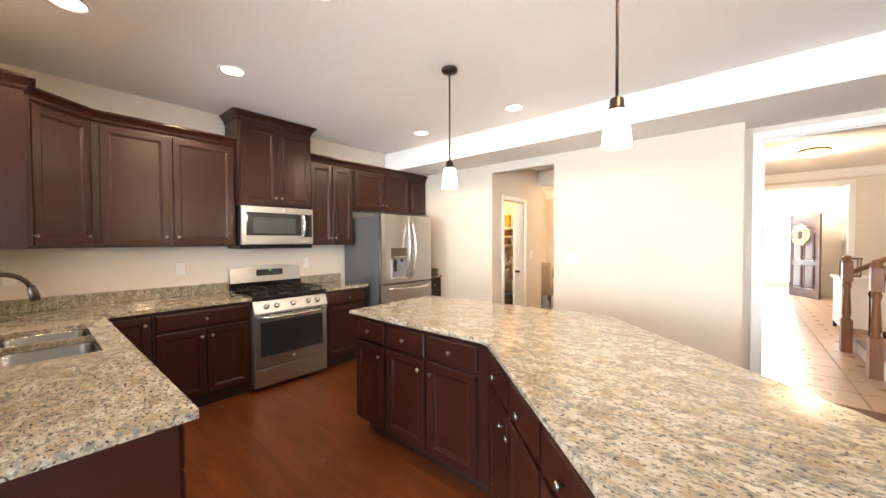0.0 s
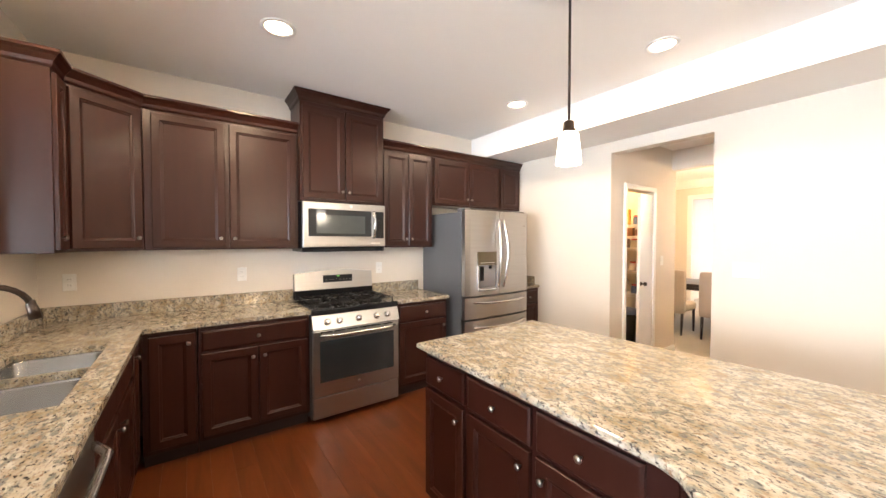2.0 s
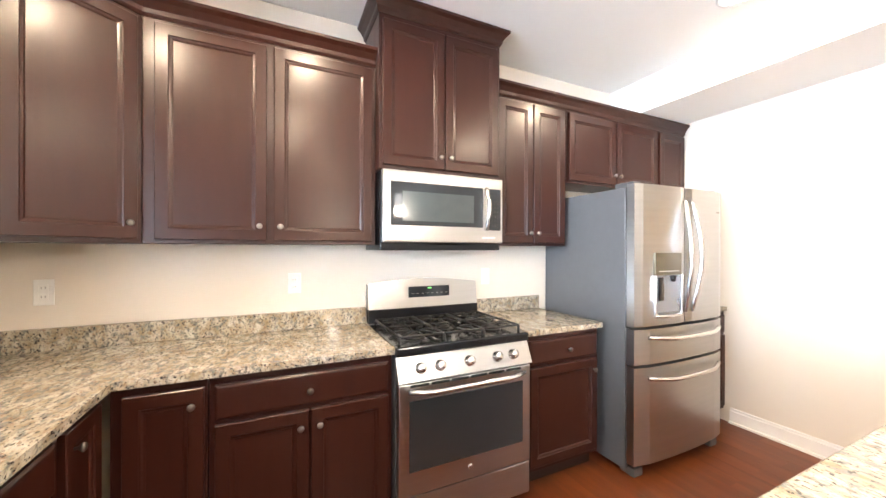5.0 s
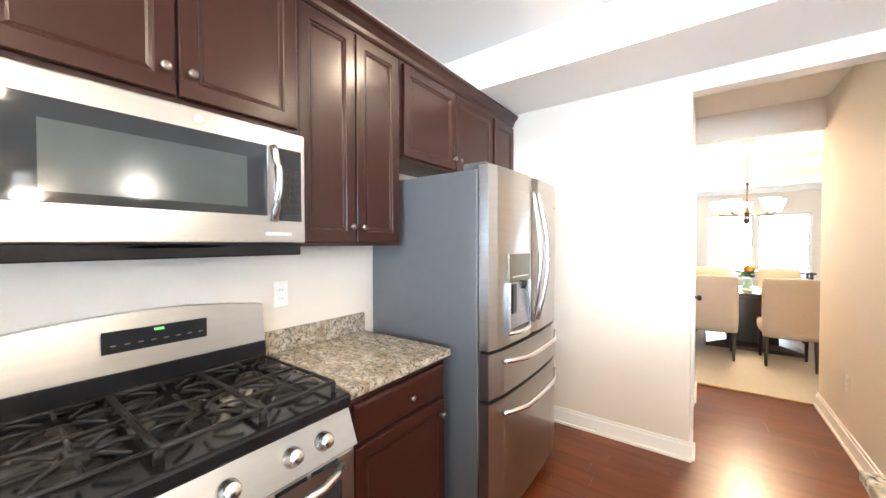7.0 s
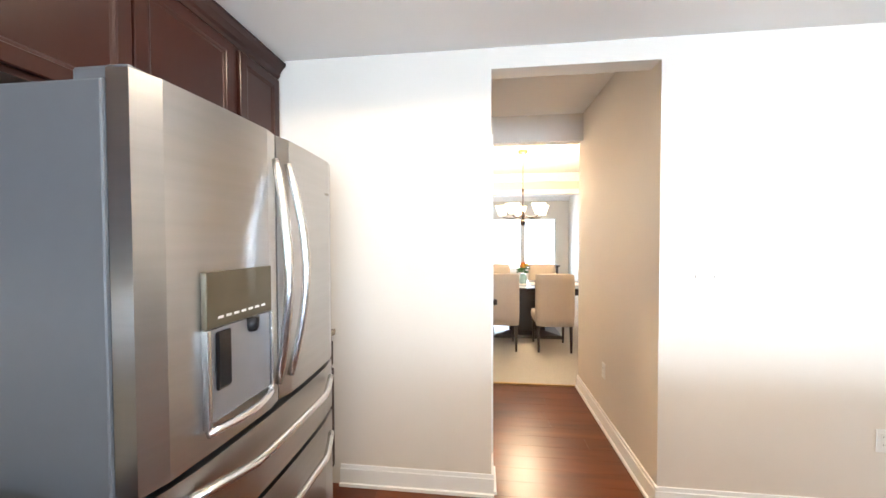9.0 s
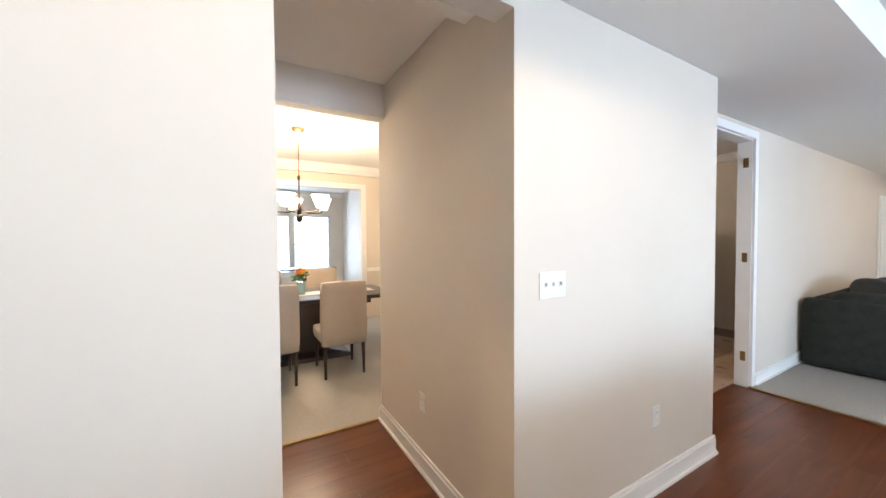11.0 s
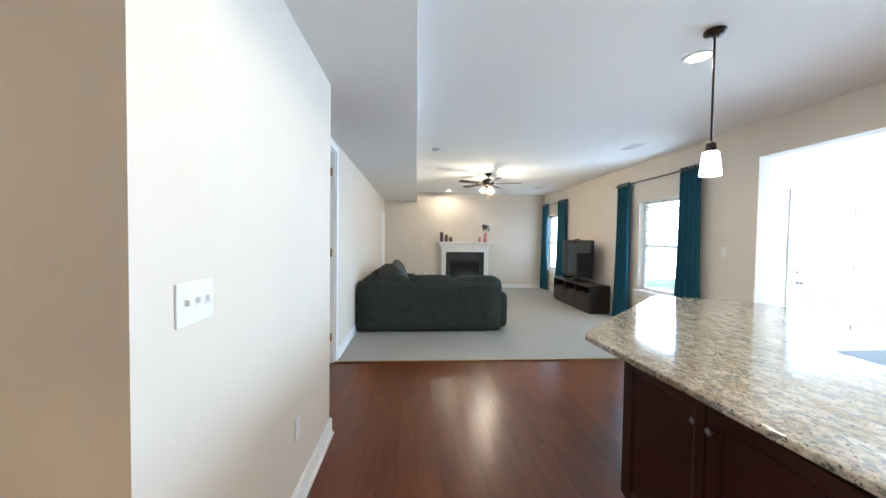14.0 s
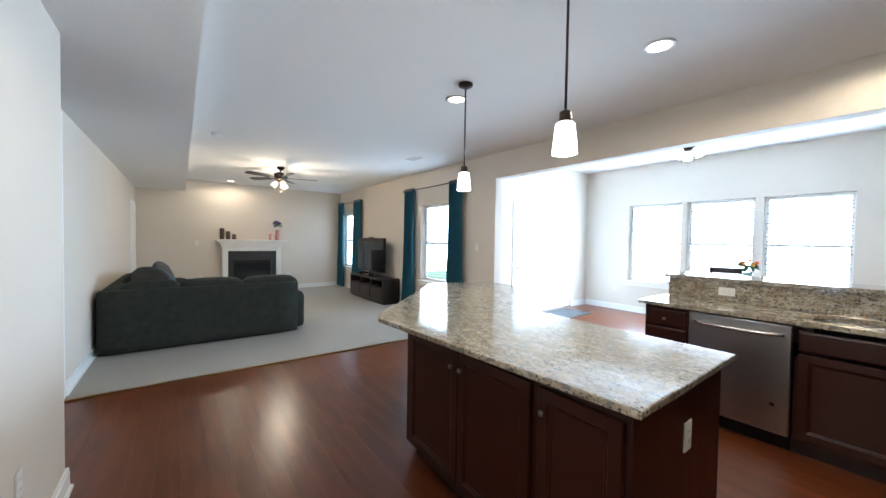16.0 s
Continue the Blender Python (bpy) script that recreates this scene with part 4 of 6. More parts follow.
def island():
    top = [(-1.215, 2.905), (-0.01, 2.885), (0.05, 2.865), (0.80, 2.13), (0.93, 1.99), (1.05, 1.92), (1.24, 1.93), (1.37, 2.04), (1.60, 2.50), (1.61, 2.62), (1.56, 2.71), (0.40, 3.895), (0.34, 3.925), (0.26, 3.925), (-1.215, 3.84)]
    worktop("island_worktop", prism(top, 0.884, 0.914, 0.007), "speckled cream and grey granite top of the angled island")
    i = thing("kitchen_island", pose(0, 0, 0), "angled dark cherry island with drawers, doors and a cabinet back", "island")
    part("body", prism([(-1.17, 2.945), (0.03, 2.93), (0.28, 3.74), (-1.17, 3.79)], 0.10, 0.882), CARC, i)
    part("wing_body", prism([(0.033, 2.93), (0.87, 2.11), (1.04, 2.10), (1.36, 2.62), (0.285, 3.735)], 0.10, 0.882), CARC, i)
    part("toe_kick", prism([(-1.11, 3.01), (0.05, 3.0), (0.85, 2.21), (0.99, 2.20), (1.24, 2.62), (0.25, 3.68), (-1.11, 3.73)], 0.0, 0.10), KICK, i)

    def face(m, fronts):
        for k, u0, z0, u1, z1, kn in fronts:
            ob = part(k, rings_panel(u1 - u0, z1 - z0, DOOR_LOOPS if k == "door" else DRAWER_LOOPS, 0.020), WOOD, i)
            ob.matrix_local = m @ pose(u0, -0.021, z0)
            if kn:
                shared("knob", KNOB_MESH, ob, pose(kn[0] - u0, 0, kn[1] - z0, 90, 0, 0))

    def unit(u0, u1, side):
        k = u0 + 0.05 if side < 0 else u1 - 0.05
        return [("drawer", u0 + 0.012, 0.71, u1 - 0.012, 0.855, ((u0 + u1) / 2, 0.785)), ("door", u0 + 0.012, 0.12, u1 - 0.012, 0.69, (k, 0.625))]

    face(pose(-1.17, 2.945, 0, 0, 0, math.degrees(math.atan2(-0.015, 1.20))), unit(0.0, 0.345, 1) + unit(0.35, 0.735, 1) + unit(0.74, 1.135, -1))
    ang = math.degrees(math.atan2(2.11 - 2.93, 0.87 - 0.033))
    face(pose(0.033, 2.93, 0, 0, 0, ang), unit(0.03, 0.40, 1) + unit(0.405, 0.77, -1) + unit(0.775, 1.14, 1))
    b = pose(0.28, 3.74, 0, 0, 0, math.degrees(math.atan2(3.79 - 3.74, -1.17 - 0.28)))
    face(b, [("door", 0.06, 0.12, 0.565, 0.84, (0.53, 0.75)), ("door", 0.57, 0.12, 1.05, 0.84, (0.605, 0.75)), ("door", 1.09, 0.12, 1.43, 0.84, (1.125, 0.75))])


island()


def plate(m, gang, holes, label, category):
    """A wall plate facing local -y, with sockets or switches."""
    w = 0.07 + 0.046 * (gang - 1)
    p = thing("wall_plate", m, label, category)
    part("cover", boxes((-w / 2, -0.006, -0.058, w / 2, 0.0, 0.058), bevel=0.003), PLATE, p)
    for g in range(gang):
        u = (g - (gang - 1) / 2) * 0.046
        if holes == "socket":
            for z in (-0.02, 0.02):
                part("socket", boxes((u - 0.016, -0.008, z - 0.014, u + 0.016, -0.0055, z + 0.014), bevel=0.002), PLATE, p)
                part("slot", boxes((u - 0.008, -0.0088, z - 0.004, u - 0.005, -0.0078, z + 0.006)), SOCKET, p)
                part("slot", boxes((u + 0.005, -0.0088, z - 0.004, u + 0.008, -0.0078, z + 0.006)), SOCKET, p)
        else:
            part("toggle", boxes((u - 0.005, -0.019, -0.003, u + 0.005, -0.0055, 0.013), bevel=0.002), PLATE, p)
            part("toggle_frame", boxes((u - 0.007, -0.0068, -0.014, u + 0.007, -0.0055, 0.014)), PLATE, p)
    return p


OUT = "white plastic wall outlet"
plate(pose(-3.05, 1.24, 1.175, 0, 0, 90), 1, "socket", OUT, "outlet")
plate(pose(-3.05, 2.272, 1.175, 0, 0, 90), 1, "socket", OUT, "outlet")
plate(pose(-3.05, 3.548, 1.175, 0, 0, 90), 1, "socket", OUT, "outlet")
plate(pose(-2.33, WY, 1.17, 0, 0, 180), 2, "switch", "white double switch plate by the sink", "switch")
plate(pose(-0.452, 5.44, 1.233, 0, 0, 0), 3, "switch", "white triple switch plate on the white wall", "switch")
plate(pose(0.38, 5.44, 0.43, 0, 0, 0), 1, "socket", OUT, "outlet")
plate(pose(-0.672, 6.27, 0.43, 0, 0, -90), 1, "socket", "cream outlet in the hall", "outlet")
plate(pose(-1.17, 3.34, 0.66, 0, 0, -90), 1, "socket", "white outlet on the island's end", "outlet")
plate(pose(-0.72, WY + 0.023, 1.00, 0, 0, 180) @ pose(0, 0, 0, 0, 90, 0), 1, "socket", "white outlet on the bar's granite facing", "outlet")
plate(pose(2.54, WY, 1.30, 0, 0, 180), 1, "switch", "white switch plate beside the nook opening", "switch")
plate(pose(-1.545, 6.62, 1.22, 0, 0, 90), 1, "switch", "white switch plate beside the pantry", "switch")
plate(pose(2.1, -2.52, 0.45, 0, 0, 180), 1, "socket", OUT, "outlet")


# ---- lamps ----
def pendant(x, y):
    p = thing("pendant_lamp", pose(x, y, 0), "bronze pendant lamp with a lit white glass shade over the island", "pendant lamp", "pendants over the island")
    part("canopy", lathe([(0.062, 2.739), (0.060, 2.72), (0.045, 2.71), (0.012, 2.702)], seg=20), BRONZE, p)
    part("rod", lathe([(0.0065, 2.705), (0.0065, 2.02)], seg=8), BRONZE, p)
    part("cap", lathe([(0.012, 2.05), (0.028, 2.04), (0.03, 2.003), (0.034, 1.998), (0.034, 1.99)], seg=18), BRONZE, p)
    part("shade", lathe([(0.036, 1.99), (0.045, 1.983), (0.053, 1.915), (0.060, 1.84), (0.057, 1.838), (0.001, 1.852)], seg=24), SHADE, p, "lit white glass shade")
    lamp_at(x, y, 1.80, 14, (1.0, 0.86, 0.66), "POINT", 0.06)


pendant(-0.65, 3.43)
pendant(0.64, 2.982)


def downlight(x, y, z=ZC, power=CAN):
    d = thing("recessed_downlight", pose(x, y, z), "round white recessed downlight, lit warm", "downlight", "recessed downlights")
    part("trim_ring", lathe([(0.10, -0.0005), (0.10, -0.006), (0.078, -0.008), (0.076, -0.002)], seg=28), TRIM, d)
    part("lens", lathe([(0.075, -0.0015), (0.07, -0.004), (0.001, -0.006)], seg=24), BULB, d, "glowing lens")
    if power:
        lamp_at(x, y, z - 0.03, power, WARM, "SPOT", 0.07, 176)


for x, y in ((-1.916, 2.365), (-1.90, 4.42), (-0.657, 4.438), (-0.616, 2.343), (0.94, 2.837), (-1.75, 1.50), (8.12, 3.97)):
    downlight(x, y)

# ---- breakfast nook ----
def glazed_door(y0, y1, knob_y):
    d = thing("door_%d" % (1 if knob_y else 2), pose(0, 0, 0), "white glazed patio door, bright with daylight", "door", "patio doors", "structure")
    x0, x1 = 2.81, 2.85
    for nm, b in (("stile", (y0, 0.02, y0 + 0.11, 2.04)), ("stile", (y1 - 0.11, 0.02, y1, 2.04)), ("rail", (y0 + 0.11, 0.02, y1 - 0.11, 0.24)), ("rail", (y0 + 0.11, 1.92, y1 - 0.11, 2.04))):
        part(nm, boxes((x0, b[0], b[1], x1, b[2], b[3]), bevel=0.003), TRIM, d)
    g = part("pane", boxes((2.827, y0 + 0.11, 0.24, 2.833, y1 - 0.11, 1.92)), GLASS, d)
    g.visible_shadow = False
    part("blind", boxes(*[(2.814, y0 + 0.115, 0.26 + 0.055 * k, 2.819, y1 - 0.115, 0.29 + 0.055 * k) for k in range(30)]), BLIND, d, "white slatted blind")
    if knob_y:
        part("knob", lathe([(0.03, 0), (0.03, 0.006), (0.012, 0.012), (0.012, 0.035), (0.026, 0.045), (0.028, 0.06), (0.016, 0.07), (0.001, 0.072)], seg=16), KNOB, d).matrix_local = pose(2.81, knob_y, 0.90, 0, -90, 0)
        part("deadbolt", lathe([(0.028, 0), (0.028, 0.012), (0.02, 0.02), (0.001, 0.021)], seg=16), KNOB, d).matrix_local = pose(2.81, knob_y, 1.04, 0, -90, 0)
    for z in (0.25, 1.05, 1.82):
        part("hinge", boxes((2.795, y0 - 0.012 if knob_y else y1 - 0.0, z, 2.809, y0 + 0.006 if knob_y else y1 + 0.012, z + 0.09), bevel=0.002), BRONZE, d)
    return d


glazed_door(-1.01, -0.11, -0.216)
glazed_door(-1.92, -1.02, 0)
casing("trim_patio", "x", 2.79, -1, -1.93, -0.10, 2.06, 0.07)
solid("door_mat", boxes((2.1, -1.65, 0.001, 2.72, -0.4, 0.012), bevel=0.003), CUSH, "flat grey mat inside the patio door", "mat")


def leaves(bm, n, r, cz, spread, size, flat=0.5):
    for k in range(n):
        a, b = random.uniform(0, 6.283), random.uniform(-0.2, 1.2)
        d = random.uniform(0.35, 1.0) * r
        c = Vector((spread * d * math.cos(a) * math.cos(b), spread * d * math.sin(a) * math.cos(b), cz + d * math.sin(b)))
        u = Vector((random.gauss(0, 1), random.gauss(0, 1), random.gauss(0, 0.6))).normalized()
        v = u.orthogonal().normalized()
        s = size * random.uniform(0.7, 1.3)
        q = [bm.verts.new(c + p) for p in (-u * s, v * s * flat, u * s, -v * s * flat)]
        bm.faces.new(q)


def bouquet(x, y, z, pot, h, blooms, label, pot_mat, r=0.10):
    t = thing("flower_vase", pose(x, y, z), label, "flowers")
    part("vase", lathe(pot, seg=18), pot_mat, t)
    bm = bmesh.new()
    leaves(bm, 60, r, h, 1.0, 0.03)
    part("foliage", bm, GREEN, t)
    for mat, k, size in blooms:
        for _ in range(k):
            a, d = random.uniform(0, 6.283), random.uniform(0.1, 0.9) * r
            bm = bmesh.new()
            c = Vector((d * math.cos(a), d * math.sin(a), h + random.uniform(0.03, 0.10)))
            for ring in range(3):
                for i in range(9):
                    b = 6.283 * i / 9 + ring * 0.3
                    tilt = 0.15 + 0.45 * ring
                    o = Vector((math.cos(b) * math.cos(tilt), math.sin(b) * math.cos(tilt), math.sin(tilt)))
                    s = Vector((-math.sin(b), math.cos(b), 0)) * size * 0.22
                    bm.faces.new([bm.verts.new(c + p) for p in (Vector((0, 0, 0)), o * size * 0.6 + s, o * size, o * size * 0.6 - s)])
            part("bloom", bm, mat, t)
    return t


def slat_chair(x, y, turn):
    c = thing("nook_chair", pose(x, y, 0, 0, 0, turn), "dark wooden breakfast chair with a flat top rail", "chair", "chairs round the nook table")
    part("seat", boxes((-0.22, -0.21, 0.44, 0.22, 0.21, 0.47), bevel=0.008), ESPRESSO, c)
    for u in (-0.2, 0.2):
        part("leg", boxes((u - 0.018, -0.2, 0, u + 0.018, -0.165, 0.44), bevel=0.003), ESPRESSO, c)
        part("rear_post", boxes((u - 0.018, 0.175, 0, u + 0.018, 0.21, 1.02), bevel=0.003), ESPRESSO, c)
    for z in (0.62, 0.74, 0.86):
        part("back_slat", boxes((-0.182, 0.185, z, 0.182, 0.2, z + 0.05), bevel=0.003), ESPRESSO, c)
    part("top_rail", boxes((-0.23, 0.175, 0.96, 0.23, 0.212, 1.05), bevel=0.006), ESPRESSO, c)


nt = thing("nook_table", pose(-0.45, -1.05, 0), "dark wooden breakfast table by the nook windows", "table")
part("tabletop", prism([(0.55 * math.cos(6.2832 * k / 32), 0.55 * math.sin(6.2832 * k / 32)) for k in range(32)], 0.88, 0.915, 0.006), ESPRESSO, nt)
part("pedestal", lathe([(0.28, 0), (0.26, 0.04), (0.07, 0.10), (0.06, 0.80), (0.16, 0.88)], seg=20), ESPRESSO, nt)
slat_chair(-0.30, -0.42, 0)
slat_chair(-0.92, -0.42, 0)
slat_chair(0.05, -1.75, 180)
bouquet(-0.40, -1.0, 0.916, [(0.05, 0), (0.06, 0.02), (0.05, 0.10), (0.055, 0.14)], 0.17, [(ORANGE, 5, 0.045), (YELLOW, 4, 0.04)], "orange and yellow flowers in a vase on the nook table", JAR, 0.12)


def ceiling_fan(x, y, z, drop, blade_mat, lit, label, turn):
    f = thing("ceiling_fan", pose(x, y, z, 0, 0, turn), label, "ceiling fan")
    part("canopy", lathe([(0.07, 0), (0.065, -0.03), (0.03, -0.06), (0.012, -0.065)][::-1], seg=20), BRONZE, f)
    part("downrod", lathe([(0.012, -0.06 - drop), (0.012, -0.055)], seg=10), BRONZE, f)
    zb = -0.06 - drop
    part("motor", lathe([(0.05, zb - 0.15), (0.10, zb - 0.14), (0.125, zb - 0.09), (0.115, zb - 0.03), (0.05, zb), (0.02, zb + 0.01)], seg=24), BRONZE, f)
    for k in range(5):
        a = 72 * k
        bl = part("blade", prism([(0.20, -0.05), (0.26, -0.062), (0.62, -0.07), (0.66, -0.05), (0.665, 0), (0.66, 0.05), (0.62, 0.07), (0.26, 0.062), (0.20, 0.05)], -0.004, 0.004, 0.002, 1), blade_mat, f)
        bl.matrix_local = pose(0, 0, zb - 0.10, 0, 0, a) @ pose(0, 0, 0, 11, 0, 0)
        part("blade_iron", boxes((0.09, -0.018, -0.006, 0.25, 0.018, 0.003), bevel=0.002), BRONZE, bl)
    part("light_fitter", lathe([(0.06, zb - 0.19), (0.075, zb - 0.17), (0.06, zb - 0.15)], seg=18), BRONZE, f)
    for k in range(3):
        a = radians(120 * k + 30)
        s = part("shade", lathe([(0.055, -0.11), (0.05, -0.105), (0.045, -0.06), (0.028, -0.01), (0.02, 0.0)], seg=16), DSHADE if lit else SHADE, f, "frosted glass shade, lit")
        s.matrix_local = Matrix.Translation((0.075 * math.cos(a), 0.075 * math.sin(a), zb - 0.175)) @ pose(0, 0, 0, 0, 0, math.degrees(a)) @ pose(0, 0, 0, 0, -35, 0)
    part("pull_chain", lathe([(0.002, zb - 0.38), (0.002, zb - 0.19)], seg=6), BRASS, f)
    return f


ceiling_fan(0.05, -0.2, 2.969, 0.14, TRIM, False, "white-bladed ceiling fan in the breakfast nook", 20)

# ---- living room ----
ceiling_fan(5.54, 3.405, ZC - 0.001, 0.04, ESPRESSO, True, "dark-bladed bronze ceiling fan with three lit shades", 40)
lamp_at(5.54, 3.405, 2.24, 85, WARM, "POINT", 0.1)


def soft_box(x0, y0, z0, x1, y1, z1, r=0.06, puff=0.0, bm=None):
    """A cushion: a box with well rounded edges and slightly swollen faces."""
    bm = bm or bmesh.new()
    n = 7
    half = Vector(((x1 - x0) / 2, (y1 - y0) / 2, (z1 - z0) / 2))
    c = Vector(((x0 + x1) / 2, (y0 + y1) / 2, (z0 + z1) / 2))
    cube = bmesh.new()
    bmesh.ops.create_cube(cube, size=2.0)
    bmesh.ops.subdivide_edges(cube, edges=cube.edges[:], cuts=n, use_grid_fill=True)
    vm = {}
    for v in cube.verts:
        p = Vector(v.co)
        inner = Vector([max(-half[i] + r, min(half[i] - r, p[i] * half[i])) for i in range(3)])
        d = Vector([p[i] * half[i] - inner[i] for i in range(3)])
        q = inner + (d.normalized() * r if d.length > 1e-6 else d)
        for i in range(3):
            if abs(p[i]) > 0.999:
                o = [j for j in range(3) if j != i]
                q[i] += math.copysign(puff * (1 - p[o[0]] ** 2) * (1 - p[o[1]] ** 2), p[i])
        vm[v] = bm.verts.new(c + q)
    for f in cube.faces:
        nf = bm.faces.new([vm[v] for v in f.verts])
        nf.smooth = True
    cube.free()
    return bm


s = thing("sectional_sofa", pose(-0.30, 0.02, 0), "dark grey chenille sectional sofa seen from behind", "sofa")
part("frame", soft_box(4.10, 3.50, 0.02, 4.32, 5.68, 0.76, 0.03), SOFA, s)
part("base", soft_box(4.30, 3.55, 0.05, 5.05, 5.68, 0.32, 0.03), SOFA, s)
part("base", soft_box(5.04, 4.80, 0.05, 6.75, 5.68, 0.32, 0.03), SOFA, s)
part("frame", soft_box(4.30, 5.46, 0.05, 6.90, 5.69, 0.74, 0.03), SOFA, s)
part("armrest", soft_box(4.12, 3.38, 0.05, 5.05, 3.58, 0.60, 0.09), SOFA, s)
part("armrest", soft_box(6.75, 4.80, 0.05, 6.98, 5.66, 0.62, 0.09), SOFA, s)
for a, b in ((3.52, 4.22), (4.23, 4.93), (4.94, 5.50)):
    part("seat_cushion", soft_box(4.42, a, 0.30, 5.08, b, 0.48, 0.06, 0.015), SOFA, s)
    part("back_cushion", soft_box(4.16, a - 0.04, 0.46, 4.50, b, 0.83, 0.11, 0.02), SOFA, s)
for a, b in ((5.1, 5.9), (5.92, 6.74)):
    part("seat_cushion", soft_box(a, 4.85, 0.30, b, 5.50, 0.48, 0.06, 0.015), SOFA, s)
    part("back_cushion", soft_box(a, 5.22, 0.46, b, 5.56, 0.85, 0.11, 0.02), SOFA, s)


def throw_pillow(x, y, z, rx, rz, mat, label):
    ob = solid("throw_pillow", soft_box(-0.23, -0.06, -0.23, 0.23, 0.06, 0.23, 0.055, 0.05), mat, label, "pillow", "pillows on the sofa")
    ob.matrix_world = pose(x, y, z, rx, 0, rz)


throw_pillow(4.45, 5.15, 0.72, -22, 20, CUSH, "grey square throw pillow leaning on the sofa")
throw_pillow(4.68, 5.08, 0.70, -26, 8, TEAL, "teal square throw pillow leaning on the sofa")
throw_pillow(5.05, 5.12, 0.76, -20, -10, CUSH, "grey square throw pillow leaning on the sofa")
throw_pillow(4.26, 5.22, 0.72, -14, 50, CUSH, "grey square throw pillow leaning on the sofa")


def fireplace():
    f = thing("fireplace", pose(-0.15, 0, -0.045), "white painted mantel round a black fireplace", "fireplace")
    y0, y1 = 2.79, 4.12
    part("pilaster", boxes((8.50, y0, 0, 8.749, y0 + 0.12, 1.20), bevel=0.004), TRIM, f)
    part("pilaster", boxes((8.50, y1 - 0.12, 0, 8.749, y1, 1.20), bevel=0.004), TRIM, f)
    part("frieze", boxes((8.50, y0 + 0.121, 1.10, 8.749, y1 - 0.121, 1.20), bevel=0.002), TRIM, f)
    part("cornice", boxes((8.47, y0 - 0.03, 1.201, 8.749, y1 + 0.03, 1.27), (8.44, y0 - 0.06, 1.271, 8.749, y1 + 0.06, 1.33), bevel=0.006), TRIM, f)
    part("shelf", boxes((8.38, y0 - 0.12, 1.331, 8.749, y1 + 0.12, 1.385), bevel=0.006), TRIM, f, "white mantel shelf")
    part("slate_surround", boxes((8.53, y0 + 0.121, 0.0, 8.56, y0 + 0.24, 1.099), (8.53, y1 - 0.24, 0.0, 8.56, y1 - 0.121, 1.099), (8.53, y0 + 0.241, 0.86, 8.56, y1 - 0.241, 1.099)), SLATE, f)
    part("firebox", boxes((8.57, y0 + 0.20, 0.01, 8.74, y1 - 0.20, 0.95)), KICK, f)
    part("glass_front", boxes((8.555, y0 + 0.245, 0.14, 8.562, y1 - 0.245, 0.78)), DGLASS, f)
    part("louvre", boxes(*[(8.545, y0 + 0.245, 0.03 + 0.03 * k, 8.565, y1 - 0.245, 0.045 + 0.03 * k) for k in range(3)]), BLACK, f)
    part("louvre", boxes(*[(8.545, y0 + 0.245, 0.79 + 0.025 * k, 8.565, y1 - 0.245, 0.80 + 0.025 * k) for k in range(3)]), BLACK, f)


fireplace()
for y, h, r in ((4.12, 0.27, 0.05), (3.99, 0.20, 0.045), (3.86, 0.13, 0.045)):
    solid("candle", lathe([(r, 1.341), (r, 1.341 + h * 0.9), (r * 0.9, 1.341 + h), (0.001, 1.339 + h)], 8.43, y, 18), CANDLE, "brown pillar candle on the mantel shelf", "candle", "candles on the mantel")
bouquet(8.41, 2.87, 1.341, [(0.055, 0), (0.06, 0.05), (0.045, 0.2), (0.055, 0.26)], 0.36, [(PURPLE, 8, 0.06), (TEAL, 3, 0.06)], "purple and teal flowers in a rosy vase on the mantel", material("rosy_vase", (0.55, 0.25, 0.22), 0.3), 0.13)
solid("candle", lathe([(0.04, 1.341), (0.04, 1.495), (0.001, 1.496)], 8.37, 3.04, 16), material("pink_candle", (0.6, 0.3, 0.27), 0.5), "pink pillar candle on the mantel shelf", "candle")


def television():
    t = thing("television", pose(5.90, 1.36, 0.0, 0, 0, 183), "large black flat television on a dark stand", "television")
    part("panel", boxes((-0.62, -0.025, 0.66, 0.62, 0.03, 1.43), bevel=0.006), BLACK, t)
    part("screen", boxes((-0.60, -0.028, 0.69, 0.60, -0.0245, 1.41)), DGLASS, t, "dark reflecting screen")
    part("neck", boxes((-0.10, -0.01, 0.575, 0.10, 0.02, 0.665), bevel=0.004), BLACK, t)
    part("foot", boxes((-0.32, -0.13, 0.556, 0.32, 0.13, 0.575), bevel=0.005), BLACK, t)


television()


